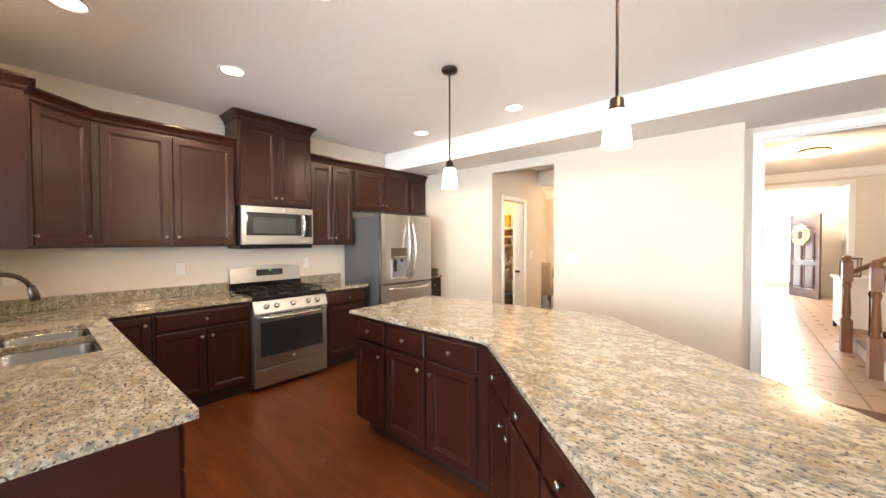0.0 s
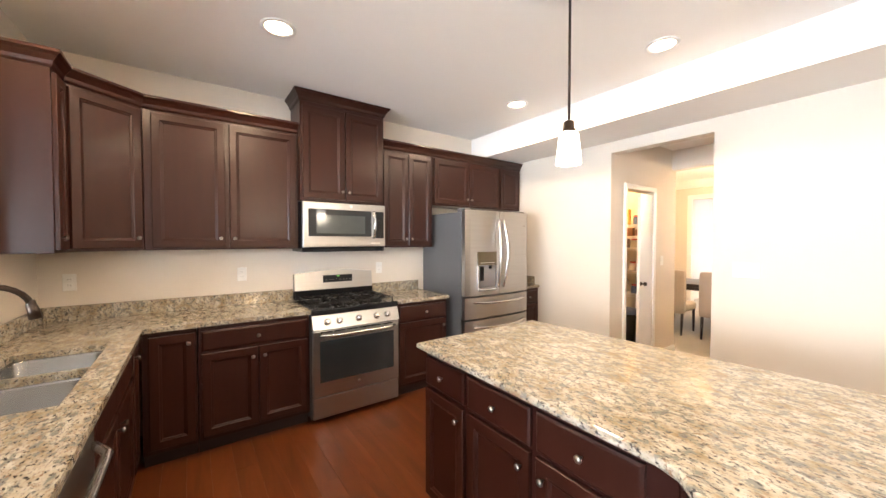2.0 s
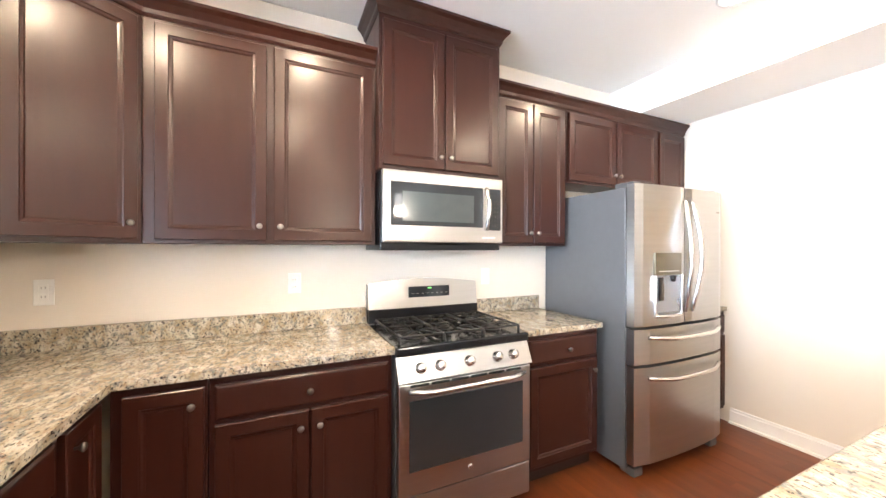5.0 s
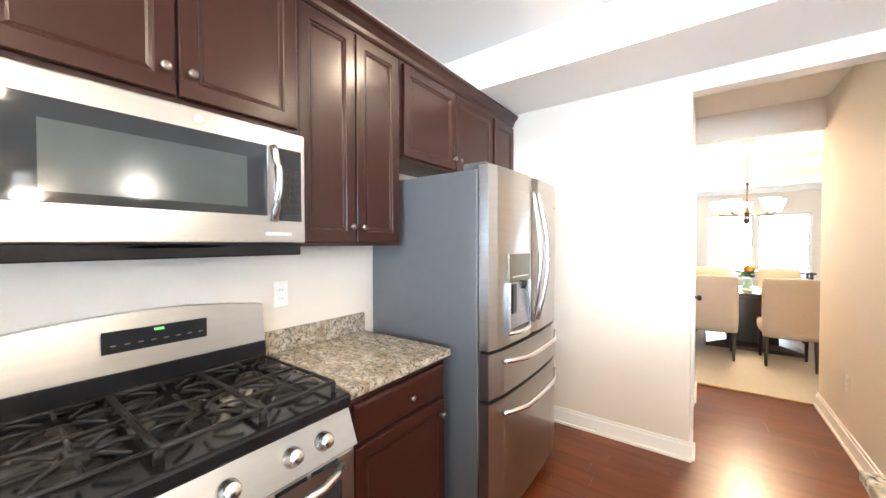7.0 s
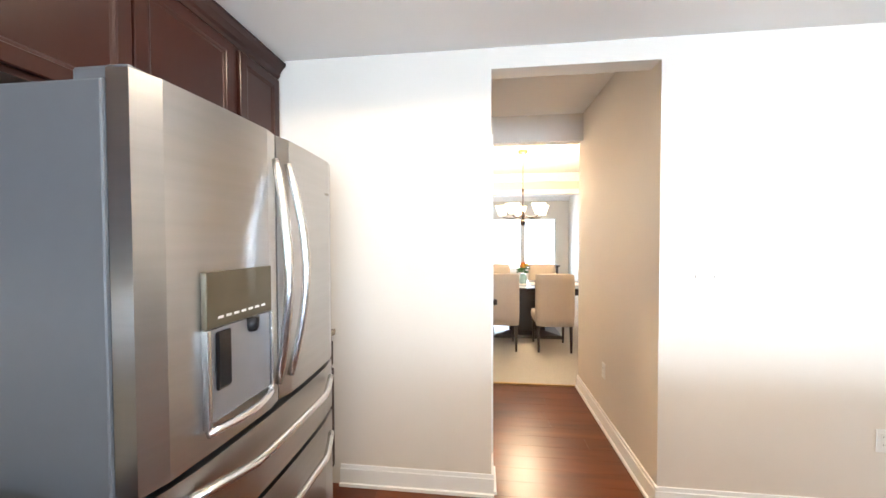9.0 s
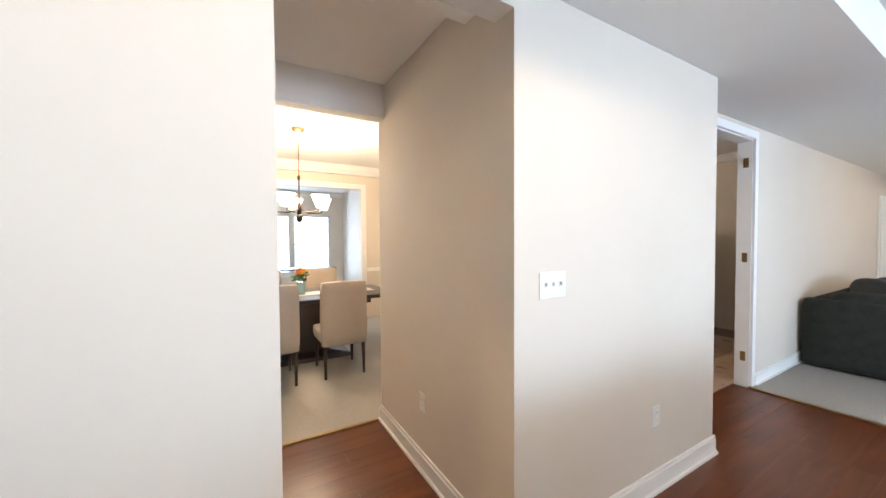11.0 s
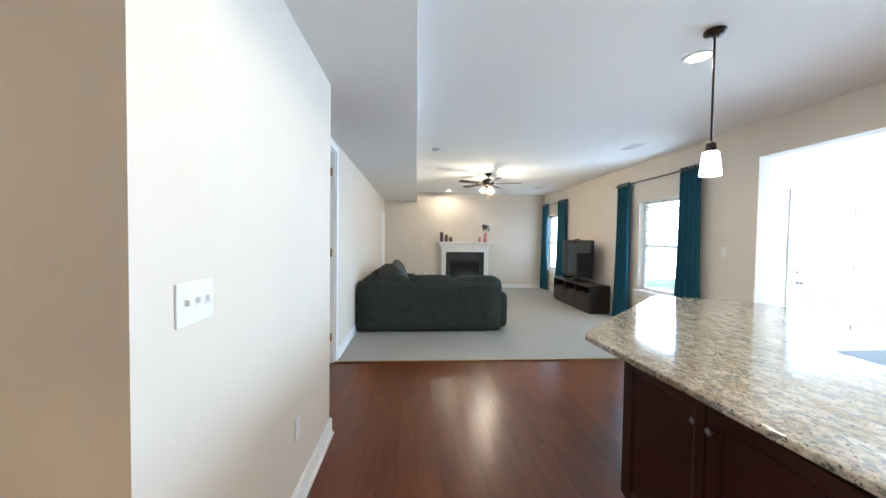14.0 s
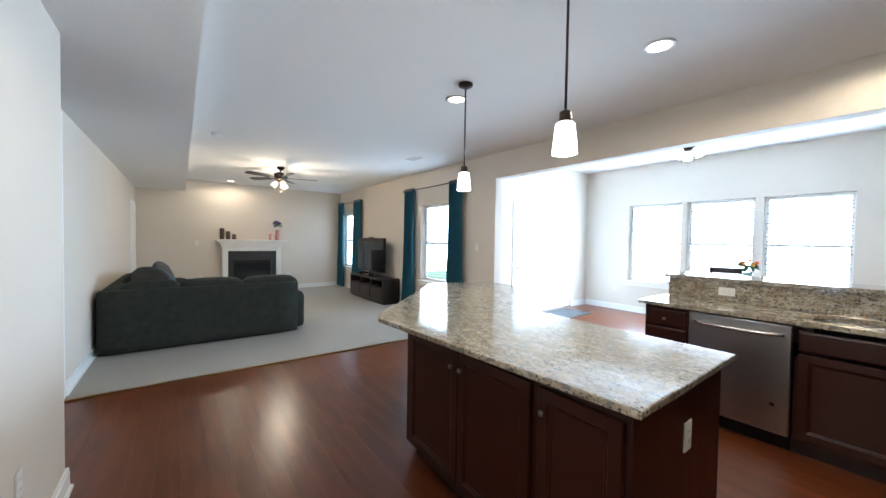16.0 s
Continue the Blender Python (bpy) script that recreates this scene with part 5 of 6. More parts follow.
def tv_stand():
    t = thing("tv_stand", pose(0, 0, 0), "long low espresso wood television stand with open shelf", "tv stand")
    x0, x1, y0, y1 = 4.98, 6.75, WY + 0.02, 1.52
    part("top", boxes((x0, y0, 0.515, x1, y1, 0.555), bevel=0.005), ESPRESSO, t)
    part("bottom", boxes((x0, y0, 0.05, x1, y1, 0.09), bevel=0.003), ESPRESSO, t)
    part("plinth", boxes((x0 + 0.03, y0, 0.009, x1 - 0.03, y1 - 0.03, 0.05)), ESPRESSO, t)
    for x in (x0, x0 + 0.60, x1 - 0.64, x1 - 0.04):
        part("upright", boxes((x, y0, 0.09, x + 0.04, y1 - 0.002, 0.515), bevel=0.003), ESPRESSO, t)
    part("back_panel", boxes((x0 + 0.04, y0, 0.09, x1 - 0.04, y0 + 0.012, 0.515)), ESPRESSO, t)
    part("shelf", boxes((x0 + 0.04, y0 + 0.012, 0.34, x1 - 0.04, y1 - 0.02, 0.365)), ESPRESSO, t)
    for a, b in ((x0 + 0.045, x0 + 0.595), (x0 + 0.645, x1 - 0.645), (x1 - 0.595, x1 - 0.045)):
        part("drawer", boxes((a, y1 - 0.03, 0.095, b, y1 + 0.004, 0.335), bevel=0.004), ESPRESSO, t)
    return t


tv_stand()
solid("media_player", boxes((5.30, 1.2, 0.366, 5.57, 1.46, 0.42), bevel=0.004), BLACK, "black media player on the stand's shelf", "media player")
solid("cable_box", boxes((6.38, 1.2, 0.556, 6.66, 1.42, 0.60), bevel=0.004), BLACK, "black cable box on the television stand", "cable box")
solid("sensor_bar", boxes((5.80, 1.335, 1.4315, 6.00, 1.385, 1.455), bevel=0.004), BLACK, "small black bar on top of the television", "sensor")


def curtain(x0, x1, z1, label):
    """A hanging curtain with folds, a little wider at the foot."""
    bm = bmesh.new()
    n, rows = 48, 10
    grid = []
    for j in range(rows + 1):
        t = j / rows
        z = z1 - (z1 - 0.03) * t
        spread = 1 + 0.35 * t * t
        c, w = (x0 + x1) / 2, (x1 - x0) * spread
        line = []
        for k in range(n + 1):
            u = k / n
            fold = math.sin(u * math.pi * 9 + 0.6 * math.sin(t * 4)) * (0.032 + 0.016 * t)
            line.append((c + (u - 0.5) * w, WY + 0.075 + fold, z))
        grid.append(line)
    fr = [[bm.verts.new(p) for p in r] for r in grid]
    bk = [[bm.verts.new((p[0], p[1] - 0.006, p[2])) for p in r] for r in grid]
    for g, flip in ((fr, False), (bk, True)):
        for a, b in zip(g, g[1:]):
            for k in range(n):
                q = (a[k], a[k + 1], b[k + 1], b[k])
                f = bm.faces.new(q if flip else q[::-1])
                f.smooth = True
    c = thing("curtain", pose(0, 0, 0), label, "curtain", "teal curtains")
    part("cloth", bm, TEAL, c)
    for k in range(5):
        u = (k + 0.5) / 5
        part("grommet", lathe([(0.026, -0.004), (0.026, 0.004), (0.018, 0.004), (0.018, -0.004)], seg=12), KNOB, c).matrix_local = pose(x0 + u * (x1 - x0), WY + 0.11, z1 - 0.04, 90, 0, 0)


for a, b in ((2.83, 3.19), (4.37, 4.70), (6.95, 7.42), (8.18, 8.52)):
    curtain(a, b, 2.44, "teal floor-length curtain on a dark rod")
for a, b in ((2.78, 4.75), (6.90, 8.56)):
    r = thing("curtain_rod", pose(0, 0, 0), "thin dark curtain rod above the window", "curtain rod", "curtain rods")
    part("rod", tube([(a, WY + 0.082, 2.405), (b, WY + 0.082, 2.405)], 0.009, 8), BRONZE, r)
    for x in (a, b):
        part("finial", lathe([(0.001, -0.022), (0.016, -0.012), (0.02, 0), (0.016, 0.012), (0.001, 0.022)], seg=12), BRONZE, r).matrix_local = pose(x, WY + 0.082, 2.405, 0, 90, 0)
    for x in (a + 0.1, b - 0.1):
        part("bracket", tube([(x, WY + 0.002, 2.405), (x, WY + 0.082, 2.405)], 0.006, 6), BRONZE, r)
v = thing("ceiling_vent", pose(3.25, 1.84, ZC), "white slatted ceiling vent", "vent")
part("frame", boxes((-0.18, -0.08, -0.006, 0.18, -0.065, 0), (-0.18, 0.065, -0.006, 0.18, 0.08, 0), (-0.18, -0.065, -0.006, -0.165, 0.065, 0), (0.165, -0.065, -0.006, 0.18, 0.065, 0)), TRIM, v)
for k in range(7):
    part("slat", boxes((-0.165, -0.055 + 0.017 * k, -0.005, 0.165, -0.047 + 0.017 * k, -0.001)), TRIM, v)
v2 = copy_thing(v, pose(7.2, 1.76, ZC))
sd = thing("smoke_detector", pose(3.75, 4.55, ZC), "round white smoke detector on the ceiling", "smoke detector")
part("housing", lathe([(0.03, -0.035), (0.055, -0.03), (0.065, -0.012), (0.065, -0.0005)], seg=22), TRIM, sd)
for y, z in ((4.55, 0.40), (2.55, 0.40)):
    plate(pose(8.6, y, z, 0, 0, -90), 1, "socket", OUT, "outlet")
plate(pose(8.6, 4.62, 1.25, 0, 0, -90), 1, "switch", "white switch plate beside the mantel", "switch")

# ---- dining room ----
def dining_chair(x, y, turn):
    c = thing("dining_chair", pose(x, y, 0, 0, 0, turn), "beige linen parsons dining chair with dark legs", "chair", "chairs round the dining table")
    part("backrest", soft_box(-0.235, 0.17, 0.34, 0.235, 0.265, 1.00, 0.022, 0.006), LINEN, c)
    part("seat", soft_box(-0.235, -0.26, 0.36, 0.235, 0.175, 0.49, 0.03, 0.01), LINEN, c)
    for u in (-0.20, 0.20):
        part("leg", tube([(u, -0.22, 0.37), (u, -0.225, 0.009)], [0.022, 0.014], 8), ESPRESSO, c)
        part("leg", tube([(u, 0.22, 0.35), (u, 0.245, 0.009)], [0.022, 0.014], 8), ESPRESSO, c)


for x in (-2.03, -1.37, -0.69):
    dining_chair(x, 8.26, 180)
for x in (-1.34, -0.54):
    dining_chair(x, 9.75, 0)
dining_chair(0.46, 9.0, -90)
dining_chair(-2.64, 9.08, 90)


def dining_table():
    t = thing("dining_table", pose(-0.94, 9.0, 0), "dark espresso pedestal dining table with a glossy top", "table")
    part("tabletop", boxes((-1.50, -0.50, 0.715, 1.05, 0.50, 0.76), bevel=0.008), ESPRESSO, t)
    part("apron", boxes((-1.15, -0.34, 0.64, 0.75, 0.34, 0.714)), ESPRESSO, t)
    bm = bmesh.new()
    rs = []
    for a, b, z in ((0.50, 0.36, 0.009), (0.48, 0.34, 0.05), (0.26, 0.2, 0.09), (0.24, 0.18, 0.62), (0.34, 0.24, 0.645)):
        rs.append([bm.verts.new((u * a, v * b, z)) for u, v in ((-1, -1), (1, -1), (1, 1), (-1, 1))])
    for a, b in zip(rs, rs[1:]):
        for k in range(4):
            bm.faces.new((a[k], a[(k + 1) % 4], b[(k + 1) % 4], b[k]))
    bm.faces.new(rs[0][::-1]), bm.faces.new(rs[-1])
    part("pedestal", bm, ESPRESSO, t)


dining_table()
solid("table_runner", boxes((-1.77, 8.86, 0.761, -0.07, 9.14, 0.765)), CLOTH, "cream cloth runner along the dining table", "table runner")
bouquet(-0.98, 8.98, 0.766, [(0.05, 0), (0.056, 0.02), (0.056, 0.10), (0.042, 0.13), (0.046, 0.15)], 0.19, [(ORANGE, 5, 0.06), (YELLOW, 4, 0.055)], "orange and yellow gerberas in an aqua jar on the table", JAR, 0.11)


def chandelier(x, y):
    c = thing("chandelier", pose(x, y, 0), "bronze five-arm chandelier with cream glass shades, lit", "chandelier")
    part("canopy", lathe([(0.075, 2.739), (0.07, 2.70), (0.02, 2.68)], seg=20), BRASS, c)
    part("chain", tube([(0.004 * math.cos(k * 1.6), 0.004 * math.sin(k * 1.6), 2.685 - 0.5 * k / 30) for k in range(31)], 0.006, 6), BRASS, c)
    part("column", lathe([(0.008, 2.19), (0.02, 2.17), (0.009, 2.12), (0.009, 1.88), (0.02, 1.84), (0.028, 1.79), (0.02, 1.74)], seg=16), BRONZE, c)
    part("bowl", lathe([(0.02, 1.74), (0.04, 1.70), (0.034, 1.67), (0.014, 1.645), (0.001, 1.635)], seg=18), BRONZE, c)
    for k in range(5):
        a = 2 * math.pi * k / 5 + 0.35
        d = Vector((math.cos(a), math.sin(a), 0))
        part("arm", tube([d * 0.02 + Vector((0, 0, 1.80)), d * 0.12 + Vector((0, 0, 1.755)), d * 0.27 + Vector((0, 0, 1.765)), d * 0.31 + Vector((0, 0, 1.80))], 0.008, 8), BRONZE, c)
        sh = part("shade", lathe([(0.028, 1.80), (0.05, 1.803), (0.064, 1.85), (0.10, 1.945), (0.095, 1.945), (0.06, 1.855), (0.001, 1.815)], 0.31 * math.cos(a), 0.31 * math.sin(a), 18), DSHADE, c, "cream glass shade, lit")
    lamp_at(x, y, 2.1, 190, (1.0, 0.70, 0.40), "POINT", 0.25)


chandelier(-1.01, 8.75)
solid("console_table", boxes((-1.35, 13.4, 0.70, 0.5, 13.8, 0.74), (-1.3, 13.42, 0.009, -1.24, 13.48, 0.70), (0.4, 13.42, 0.009, 0.46, 13.48, 0.70), (-1.3, 13.72, 0.009, -1.24, 13.78, 0.70), (0.4, 13.72, 0.009, 0.46, 13.78, 0.70)), ESPRESSO, "dark console table under the front room windows", "table")

# ---- pantry ----
structure("wall_pantry_back", boxes((-2.68, 5.56, -0.01, -2.56, 6.88, 2.6)), WALL, "painted pantry wall")
structure("floor_pantry", boxes((-2.56, 5.56, -0.01, -1.665, 6.88, 0.0)), BOARD, "board floor of the pantry", "floor")
pd = thing("door_3", pose(-1.547, 6.08, 0, 0, 0, 90), "closed white leaf of the pantry doors with a dark knob", "door", "pantry doors", "structure")
part("leaf", boxes((0, 0.0, 0.01, 0.293, 0.035, 2.0), bevel=0.003), TRIM, pd)
part("knob", lathe([(0.026, 0), (0.01, 0.01), (0.01, 0.03), (0.026, 0.04), (0.02, 0.06), (0.001, 0.062)], seg=14), BRONZE, pd).matrix_local = pose(0.03, 0.0, 0.97, 90, 0, 0)
PG2 = "wire pantry shelves"
SHZ = (0.77, 1.07, 1.37, 1.52, 1.67)
for z in SHZ:
    sh = thing("wire_shelf", pose(0, 0, z), "white wire pantry shelf with a hanging front rail", "shelf", PG2)
    part("deck_wires", boxes(*[(-2.55, 6.53 + 0.028 * k, -0.004, -1.67, 6.534 + 0.028 * k, 0.0) for k in range(13)]), WIRE, sh)
    part("front_rail", boxes((-2.55, 6.518, -0.03, -1.67, 6.525, -0.022), (-2.55, 6.518, -0.004, -1.67, 6.525, 0.003), *[(-2.54 + 0.06 * k, 6.519, -0.022, -2.536 + 0.06 * k, 6.524, -0.004) for k in range(15)]), WIRE, sh)
FOOD = [material("pack_%d" % i, c, 0.5) for i, c in enumerate(((0.45, 0.05, 0.03), (0.6, 0.35, 0.08), (0.65, 0.6, 0.5), (0.25, 0.12, 0.06), (0.08, 0.12, 0.25), (0.7, 0.7, 0.68)))]
KINDS = (("food_box", "upright cardboard food box on a pantry shelf"), ("food_jar", "small lidded food jar on a pantry shelf"), ("food_bag", "slumped bag of food on a pantry shelf"))
for z, top in zip(SHZ, (0.26, 0.27, 0.13, 0.13, 0.26)):
    x = -2.46
    while x < -1.82:
        w, h, k = random.uniform(0.08, 0.14), top * random.uniform(0.65, 1.0), random.randrange(3)
        y = random.uniform(6.55, 6.62)
        mat = random.choice(FOOD)
        nm, lb = KINDS[k]
        if k == 0:
            solid(nm, boxes((x, y, z + 0.001, x + w, y + 0.07, z + h), bevel=0.003), mat, lb, "box", "pantry goods")
        elif k == 1:
            j = thing(nm, pose(x + w / 2, y + 0.05, z + 0.001), lb, "jar", "pantry goods")
            part("jar", lathe([(0.036, 0), (0.040, 0.01), (0.040, 0.08), (0.032, 0.10)], seg=14), mat, j)
            part("lid", lathe([(0.035, 0.10), (0.035, 0.12), (0.001, 0.121)], seg=14), FOOD[0], j)
        else:
            solid(nm, soft_box(x, y, z + 0.001, x + w, y + 0.11, z + h * 0.9, 0.03, 0.01), mat, lb, "bag", "pantry goods")
        x += w + random.uniform(0.01, 0.03)
bn = thing("waste_bin", pose(-1.90, 6.48, 0), "black waste bin with a blue lid in the pantry", "bin")
part("bin_body", lathe([(0.14, 0.001), (0.165, 0.54)], seg=20), BLACK, bn)
part("lid", lathe([(0.172, 0.54), (0.172, 0.56), (0.12, 0.595), (0.001, 0.60)], seg=20), material("blue_lid", (0.04, 0.07, 0.16), 0.4), bn)
# unseen bulb and holder, added as a source for the pantry's yellow light
pl = thing("pantry_light", pose(-2.06, 6.3, 2.6), "added bulb fixture, unseen, that gives the pantry its yellow light", "ceiling light")
part("holder", lathe([(0.06, -0.03), (0.07, 0.0)], seg=16), PLATE, pl)
part("bulb", lathe([(0.001, -0.12), (0.03, -0.10), (0.035, -0.075), (0.018, -0.03)], seg=14), BULB, pl)
lamp_at(-2.06, 6.3, 2.42, 45, (1.0, 0.62, 0.25), "POINT", 0.04)

# ---- foyer ----
fl = thing("flush_light", pose(1.85, 8.7, ZC), "bronze-rimmed flush ceiling light with a lit bowl", "ceiling light")
part("rim", lathe([(0.10, -0.04), (0.17, -0.035), (0.18, -0.02), (0.15, 0.0)], seg=26), BRASS, fl)
part("bowl", lathe([(0.001, -0.11), (0.06, -0.105), (0.13, -0.07), (0.16, -0.036)], seg=26), DSHADE, fl, "lit alabaster bowl")
lamp_at(1.85, 8.7, 2.5, 65, WARM, "POINT", 0.15)
sm = copy_thing(sd, pose(1.85, 7.7, ZC))
# added lamp and glowing bowl to brighten the front hall; no known fitting
lamp_at(2.0, 13.2, 2.4, 120, (1, 0.85, 0.65), "POINT", 0.2)
hl = thing("front_hall_light", pose(2.0, 13.2, ZC), "added glowing ceiling bowl, unseen, that brightens the front hall", "ceiling light")
part("bowl", lathe([(0.001, -0.09), (0.08, -0.07), (0.13, -0.002)], seg=20), DSHADE, hl)


def front_door():
    d = thing("door_4", pose(2.07, 14.22, 0, 0, 0, -60.5), "dark panelled front door standing ajar with a flower wreath", "door", kind="structure")
    part("leaf", boxes((0, -0.045, 0.006, 0.90, 0, 2.06), bevel=0.003), DOORDK, d)
    for x0, z0, x1, z1 in ((0.13, 0.22, 0.41, 0.80), (0.49, 0.22, 0.77, 0.80), (0.13, 0.92, 0.41, 1.60), (0.49, 0.92, 0.77, 1.60)):
        for yy in (0.0, -0.065):
            p = part("panel", rings_panel(x1 - x0, z1 - z0, [(0, 0.0), (0.02, 0.012), (0.05, 0.004)], 0.02), DOORDK, d)
            p.location = (x0, yy, z0)
    part("fanlight", boxes((0.14, -0.05, 1.68, 0.76, 0.005, 1.93)), GLASS, d)
    part("lever", tube([(0.83, 0.0, 1.0), (0.83, 0.05, 1.0), (0.74, 0.055, 1.0)], 0.009, 8), BLACK, d)
    part("lever", tube([(0.83, -0.045, 1.0), (0.83, -0.095, 1.0), (0.74, -0.1, 1.0)], 0.009, 8), BLACK, d)
    part("deadbolt", lathe([(0.03, 0), (0.03, 0.012), (0.001, 0.014)], seg=14), BLACK, d).matrix_local = pose(0.83, 0.0, 1.12, -90, 0, 0)
    w = thing("door_wreath", pose(2.225, 13.81, 1.55, 0, 0, -60.5), "round wreath of white and yellow flowers on the front door", "wreath")
    bm = bmesh.new()
    for k in range(260):
        a, b, r = random.uniform(0, 6.283), random.uniform(0, 6.283), random.uniform(0.03, 0.07)
        c = Vector(((0.19 + r * math.cos(b)) * math.cos(a), r * math.sin(b) * 0.8 - 0.05, (0.19 + r * math.cos(b)) * math.sin(a)))
        u = Vector((random.gauss(0, 1), random.gauss(0, 1), random.gauss(0, 1))).normalized()
        v2 = u.orthogonal()
        bm.faces.new([bm.verts.new(c + p * 0.03) for p in (-u, v2 * 0.6, u, -v2 * 0.6)])
    part("blossoms", bm, material("wreath_petals", (0.72, 0.6, 0.3), 0.7, second=(0.75, 0.72, 0.66), scale=30), w)


front_door()


def newel(x, y):
    n = thing("newel_post", pose(x, y, 0), "turned oak newel post of the stair rail", "newel post", "stair newels")
    part("foot", boxes((-0.05, -0.05, 0.004, 0.05, 0.05, 0.42), bevel=0.004), NEWEL, n)
    part("turning", lathe([(0.045, 0.42), (0.03, 0.45), (0.042, 0.50), (0.036, 0.62), (0.028, 0.80), (0.04, 0.86), (0.03, 0.90)], seg=18), NEWEL, n)
    part("head", boxes((-0.045, -0.045, 0.90, 0.045, 0.045, 1.14), bevel=0.004), NEWEL, n)
    part("finial", lathe([(0.05, 1.14), (0.055, 1.16), (0.03, 1.175), (0.042, 1.20), (0.03, 1.225), (0.001, 1.235)], seg=16), NEWEL, n)


newel(2.09, 8.05)
newel(2.12, 6.94)
st = thing("staircase", pose(-0.09, 0.1, 0), "carpeted stairs with white risers and oak rail rising from the foyer", "stairs")
for k in range(9):
    x = 2.27 + 0.27 * k
    part("tread", boxes((x - 0.025, 6.9, 0.165 + 0.18 * k, x + 0.27, 7.9, 0.19 + 0.18 * k), bevel=0.004), CARPET, st)
    part("riser", boxes((x, 6.9, 0.005, x + 0.269, 7.9, 0.164 + 0.18 * k)), TRIM, st)
for y in (6.84, 7.95):
    rl = thing("stair_rail", pose(-0.09, y + 0.1, 0), "oak handrail with black iron balusters", "railing", "stair rails")
    part("handrail", tube([(2.22, 0, 1.02), (4.57, 0, 2.55)], 0.03, 10), NEWEL, rl)
    part("stringer", prism([(2.25, -0.02), (4.57, -0.02), (4.57, 0.02), (2.25, 0.02)], 0.004, 0.18), TRIM, rl)
    for k in range(12):
        x = 2.37 + 0.15 * k
        zb = 0.19 + 0.18 * max(0, int((x - 2.10) / 0.27))
        part("baluster", tube([(x, 0, 0.18), (x, 0, 1.02 + 0.651 * (x - 2.22))], 0.008, 6), BLACK, rl)
        part("basket", lathe([(0.008, 0.62 + 0.651 * (x - 2.22)), (0.02, 0.66 + 0.651 * (x - 2.22)), (0.008, 0.70 + 0.651 * (x - 2.22))], x, 0, 8), BLACK, rl)
cb = thing("hall_console", pose(2.40, 9.62, 0), "white hall console with a lantern on it", "console")
part("top", boxes((-0.2, -0.35, 0.82, 0.3, 0.35, 0.86), bevel=0.005), TRIM, cb)
part("body", boxes((-0.17, -0.32, 0.10, 0.28, 0.32, 0.82), bevel=0.003), TRIM, cb)
for u, v3 in ((-0.17, -0.32), (0.24, -0.32), (-0.17, 0.28), (0.24, 0.28)):
    part("leg", boxes((u, v3, 0.004, u + 0.04, v3 + 0.04, 0.10)), ESPRESSO, cb)
ln = thing("lantern", pose(2.34, 9.5, 0.861), "brown wooden candle lantern on the hall console", "lantern")
part("base", boxes((-0.1, -0.1, 0, 0.1, 0.1, 0.03), bevel=0.003), CANDLE, ln)
for u in (-0.1, 0.085):
    for v3 in (-0.1, 0.085):
        part("post", boxes((u, v3, 0.03, u + 0.015, v3 + 0.015, 0.27)), CANDLE, ln)
part("roof", prism([(-0.11, -0.11), (0.11, -0.11), (0.11, 0.11), (-0.11, 0.11)], 0.27, 0.295, 0.01), CANDLE, ln)

# ---- sky light in the windows ----
for h in NW:
    window_light((h[0] + h[2]) / 2, -2.43, (h[1] + h[3]) / 2, h[2] - h[0] - 0.1, h[3] - h[1] - 0.1, 180, WIN * 1.7)
window_light(2.73, -1.0, 1.05, 1.5, 1.9, -90 + 180, WIN * 1.8)
window_light(3.70, WY + 0.02, 1.35, 0.9, 1.35, 180, WIN * 0.45)
window_light(7.90, WY - 0.02, 1.35, 0.8, 1.3, 180, WIN * 0.15)
window_light(-1.05, 14.25, 1.3, 1.9, 1.4, 0, WIN * 1.3)
window_light(1.6, 14.12, 1.2, 0.9, 1.9, 0, WIN * 0.5)

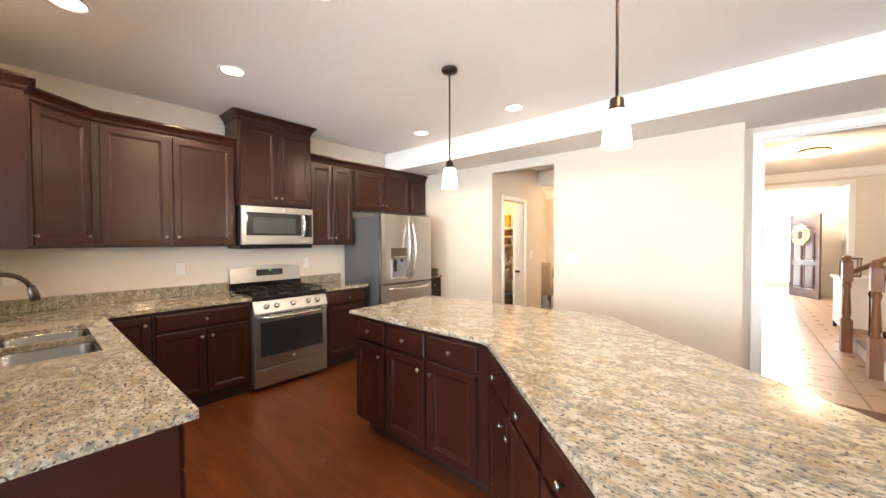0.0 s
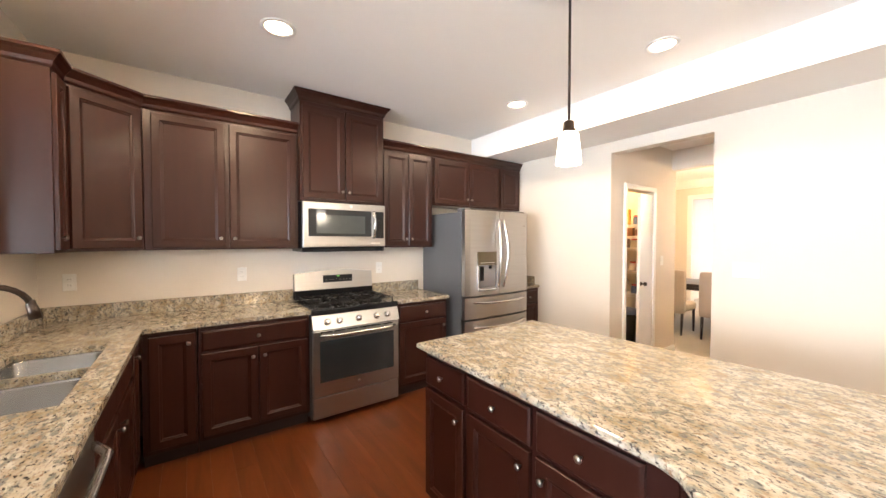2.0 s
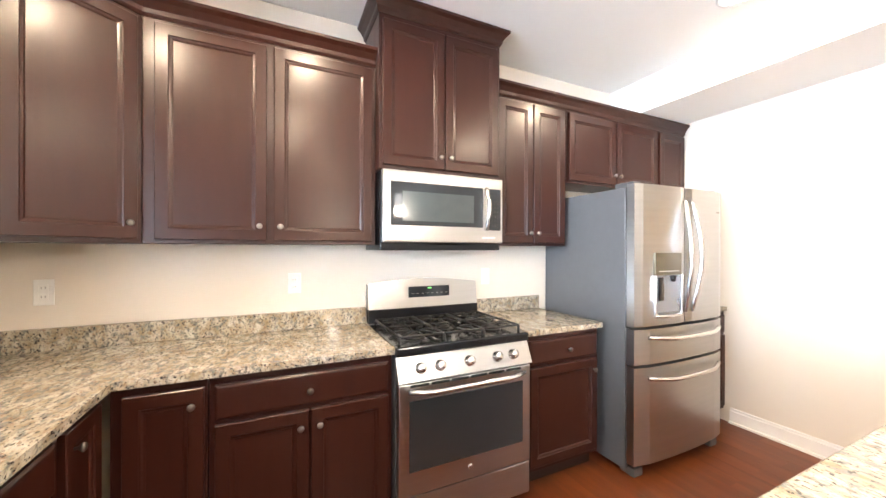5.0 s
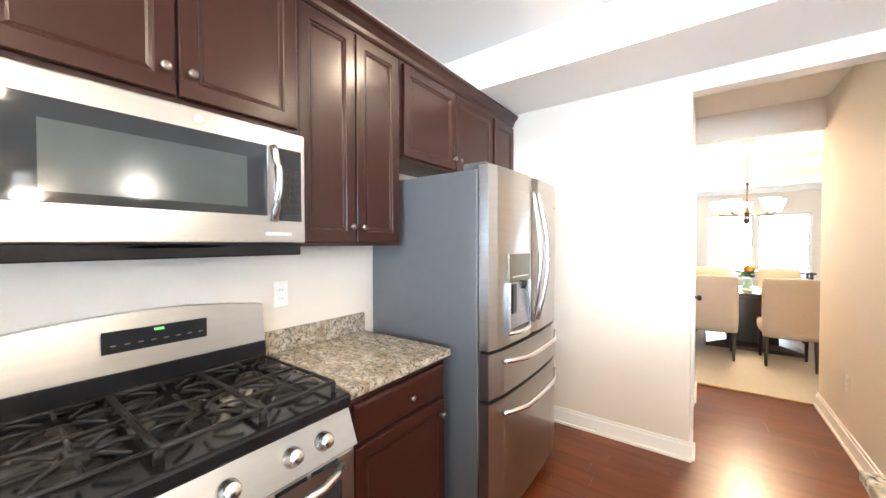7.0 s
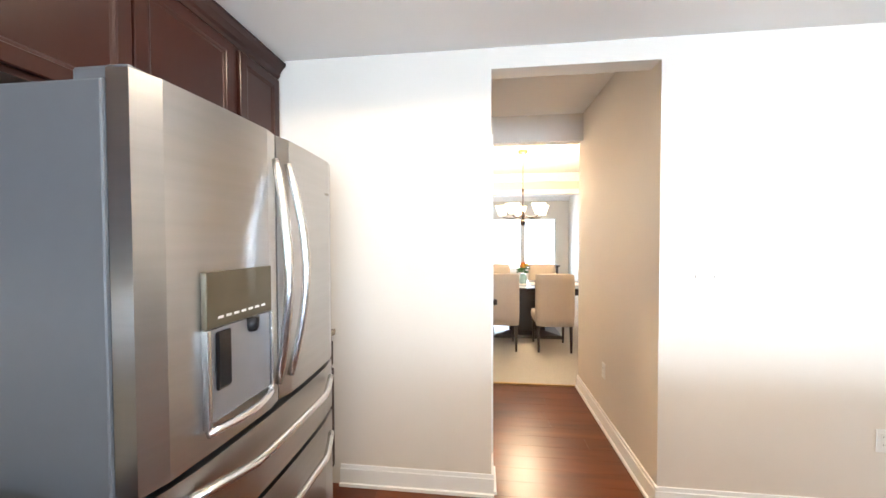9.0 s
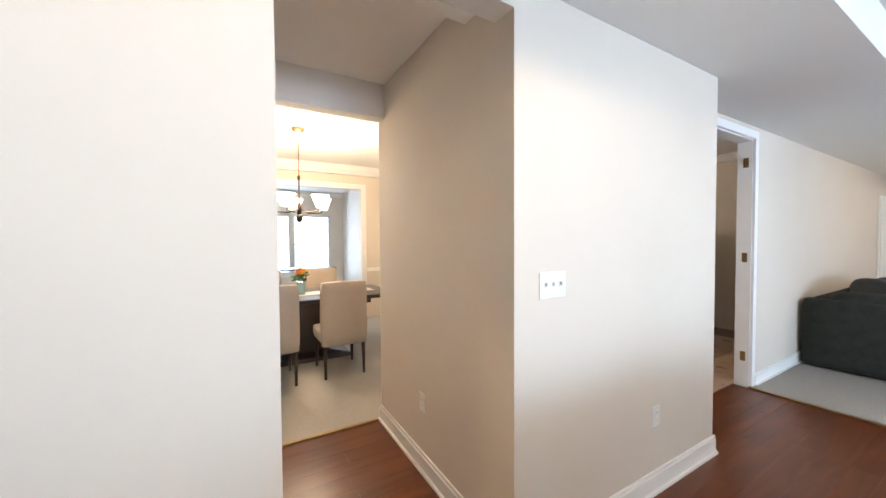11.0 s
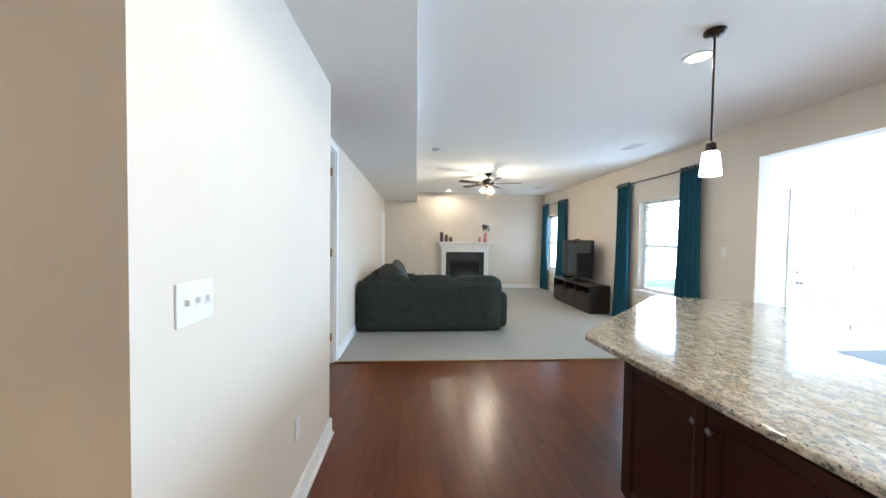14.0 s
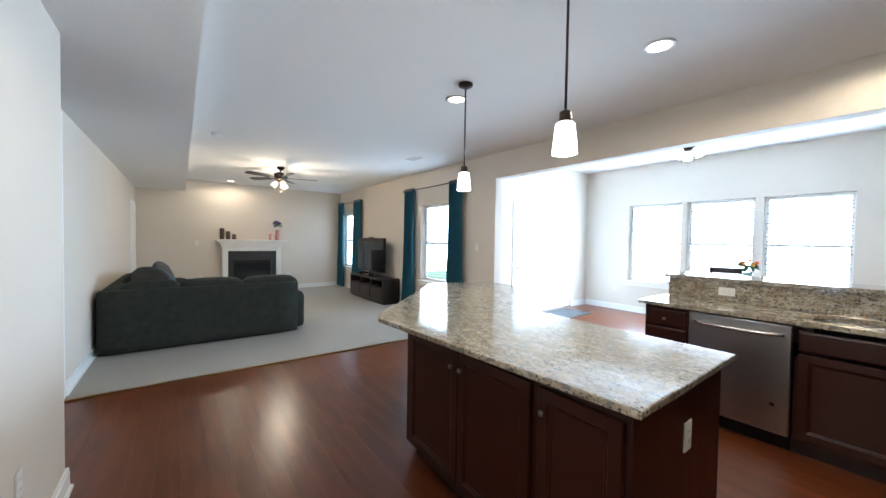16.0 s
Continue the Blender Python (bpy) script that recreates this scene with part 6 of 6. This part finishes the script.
# ---- floor pieces ----
def pieces(name, parent, rects, z, mat, gap=0.0002, h=0.012):
    """Boards or tiles: one object each; alike sizes share a mesh."""
    cache = {}
    for x0, y0, x1, y1 in rects:
        key = (round(x1 - x0, 3), round(y1 - y0, 3))
        if key not in cache:
            w, d = key
            bm = bmesh.new()
            b = 0.0002
            lo = [bm.verts.new(p) for p in ((gap, gap, -h), (w - gap, gap, -h), (w - gap, d - gap, -h), (gap, d - gap, -h))]
            mi = [bm.verts.new((v.co.x, v.co.y, -b)) for v in lo]
            hi = [bm.verts.new(p) for p in ((gap + b, gap + b, 0), (w - gap - b, gap + b, 0), (w - gap - b, d - gap - b, 0), (gap + b, d - gap - b, 0))]
            for a, c in ((lo, mi), (mi, hi)):
                for k in range(4):
                    bm.faces.new((a[k], a[(k + 1) % 4], c[(k + 1) % 4], c[k]))
            bm.faces.new(hi)
            cache[key] = mesh_of(name, bm, mat)
        shared(name, cache[key], parent, Matrix.Translation((x0, y0, z)))


def boards(x0, y0, x1, y1, w=0.127, ln=1.22):
    out, j, y = [], 0, y0
    while y < y1 - 1e-6:
        ye = min(y + w, y1)
        x = x0
        xe = x0 + ln * (0.25 + 0.75 * random.random())
        while x < x1 - 1e-6:
            xe = min(xe, x1)
            if x1 - xe < 0.15:
                xe = x1
            out.append((x, y, xe, ye))
            x, xe = xe, xe + ln
        y, j = ye, j + 1
    return out


floor = thing("floor", pose(0, 0, 0), "glossy red-brown oak board floor of the kitchen", "floor", kind="structure")
pieces("plank", floor, boards(-2.60, 1.50, 2.525, 5.44), 0.0, BOARD)
rest = bmesh.new()
nook_rects = boards(-3.05, -2.52, 2.79, WY - 0.15) + boards(-0.27, WY - 0.15, 2.14, WY) + boards(-0.32, WY, 2.525, 1.50) + boards(-1.545, 5.44, -0.672, 6.985) + boards(1.07, 5.44, 2.525, 5.86)
for x0, y0, x1, y1 in nook_rects:
    box(rest, x0 + 0.0006, y0 + 0.0006, -0.012, x1 - 0.0006, y1 - 0.0006, 0.0)
fr = part("board_field", rest, BOARD, floor)
tagged(fr, "boards of nook and hall", kind="stuff")
foyer = thing("floor_foyer", pose(0, 0, 0), "warm beige ceramic tile floor of the foyer", "floor", kind="structure")
tiles = [(1.07 + 0.42 * i, 5.865 + 0.42 * j, min(1.49 + 0.42 * i, 5.0), 6.285 + 0.42 * j) for i in range(8) for j in range(23)]
pieces("tile", foyer, tiles, 0.004, TILE, 0.003)
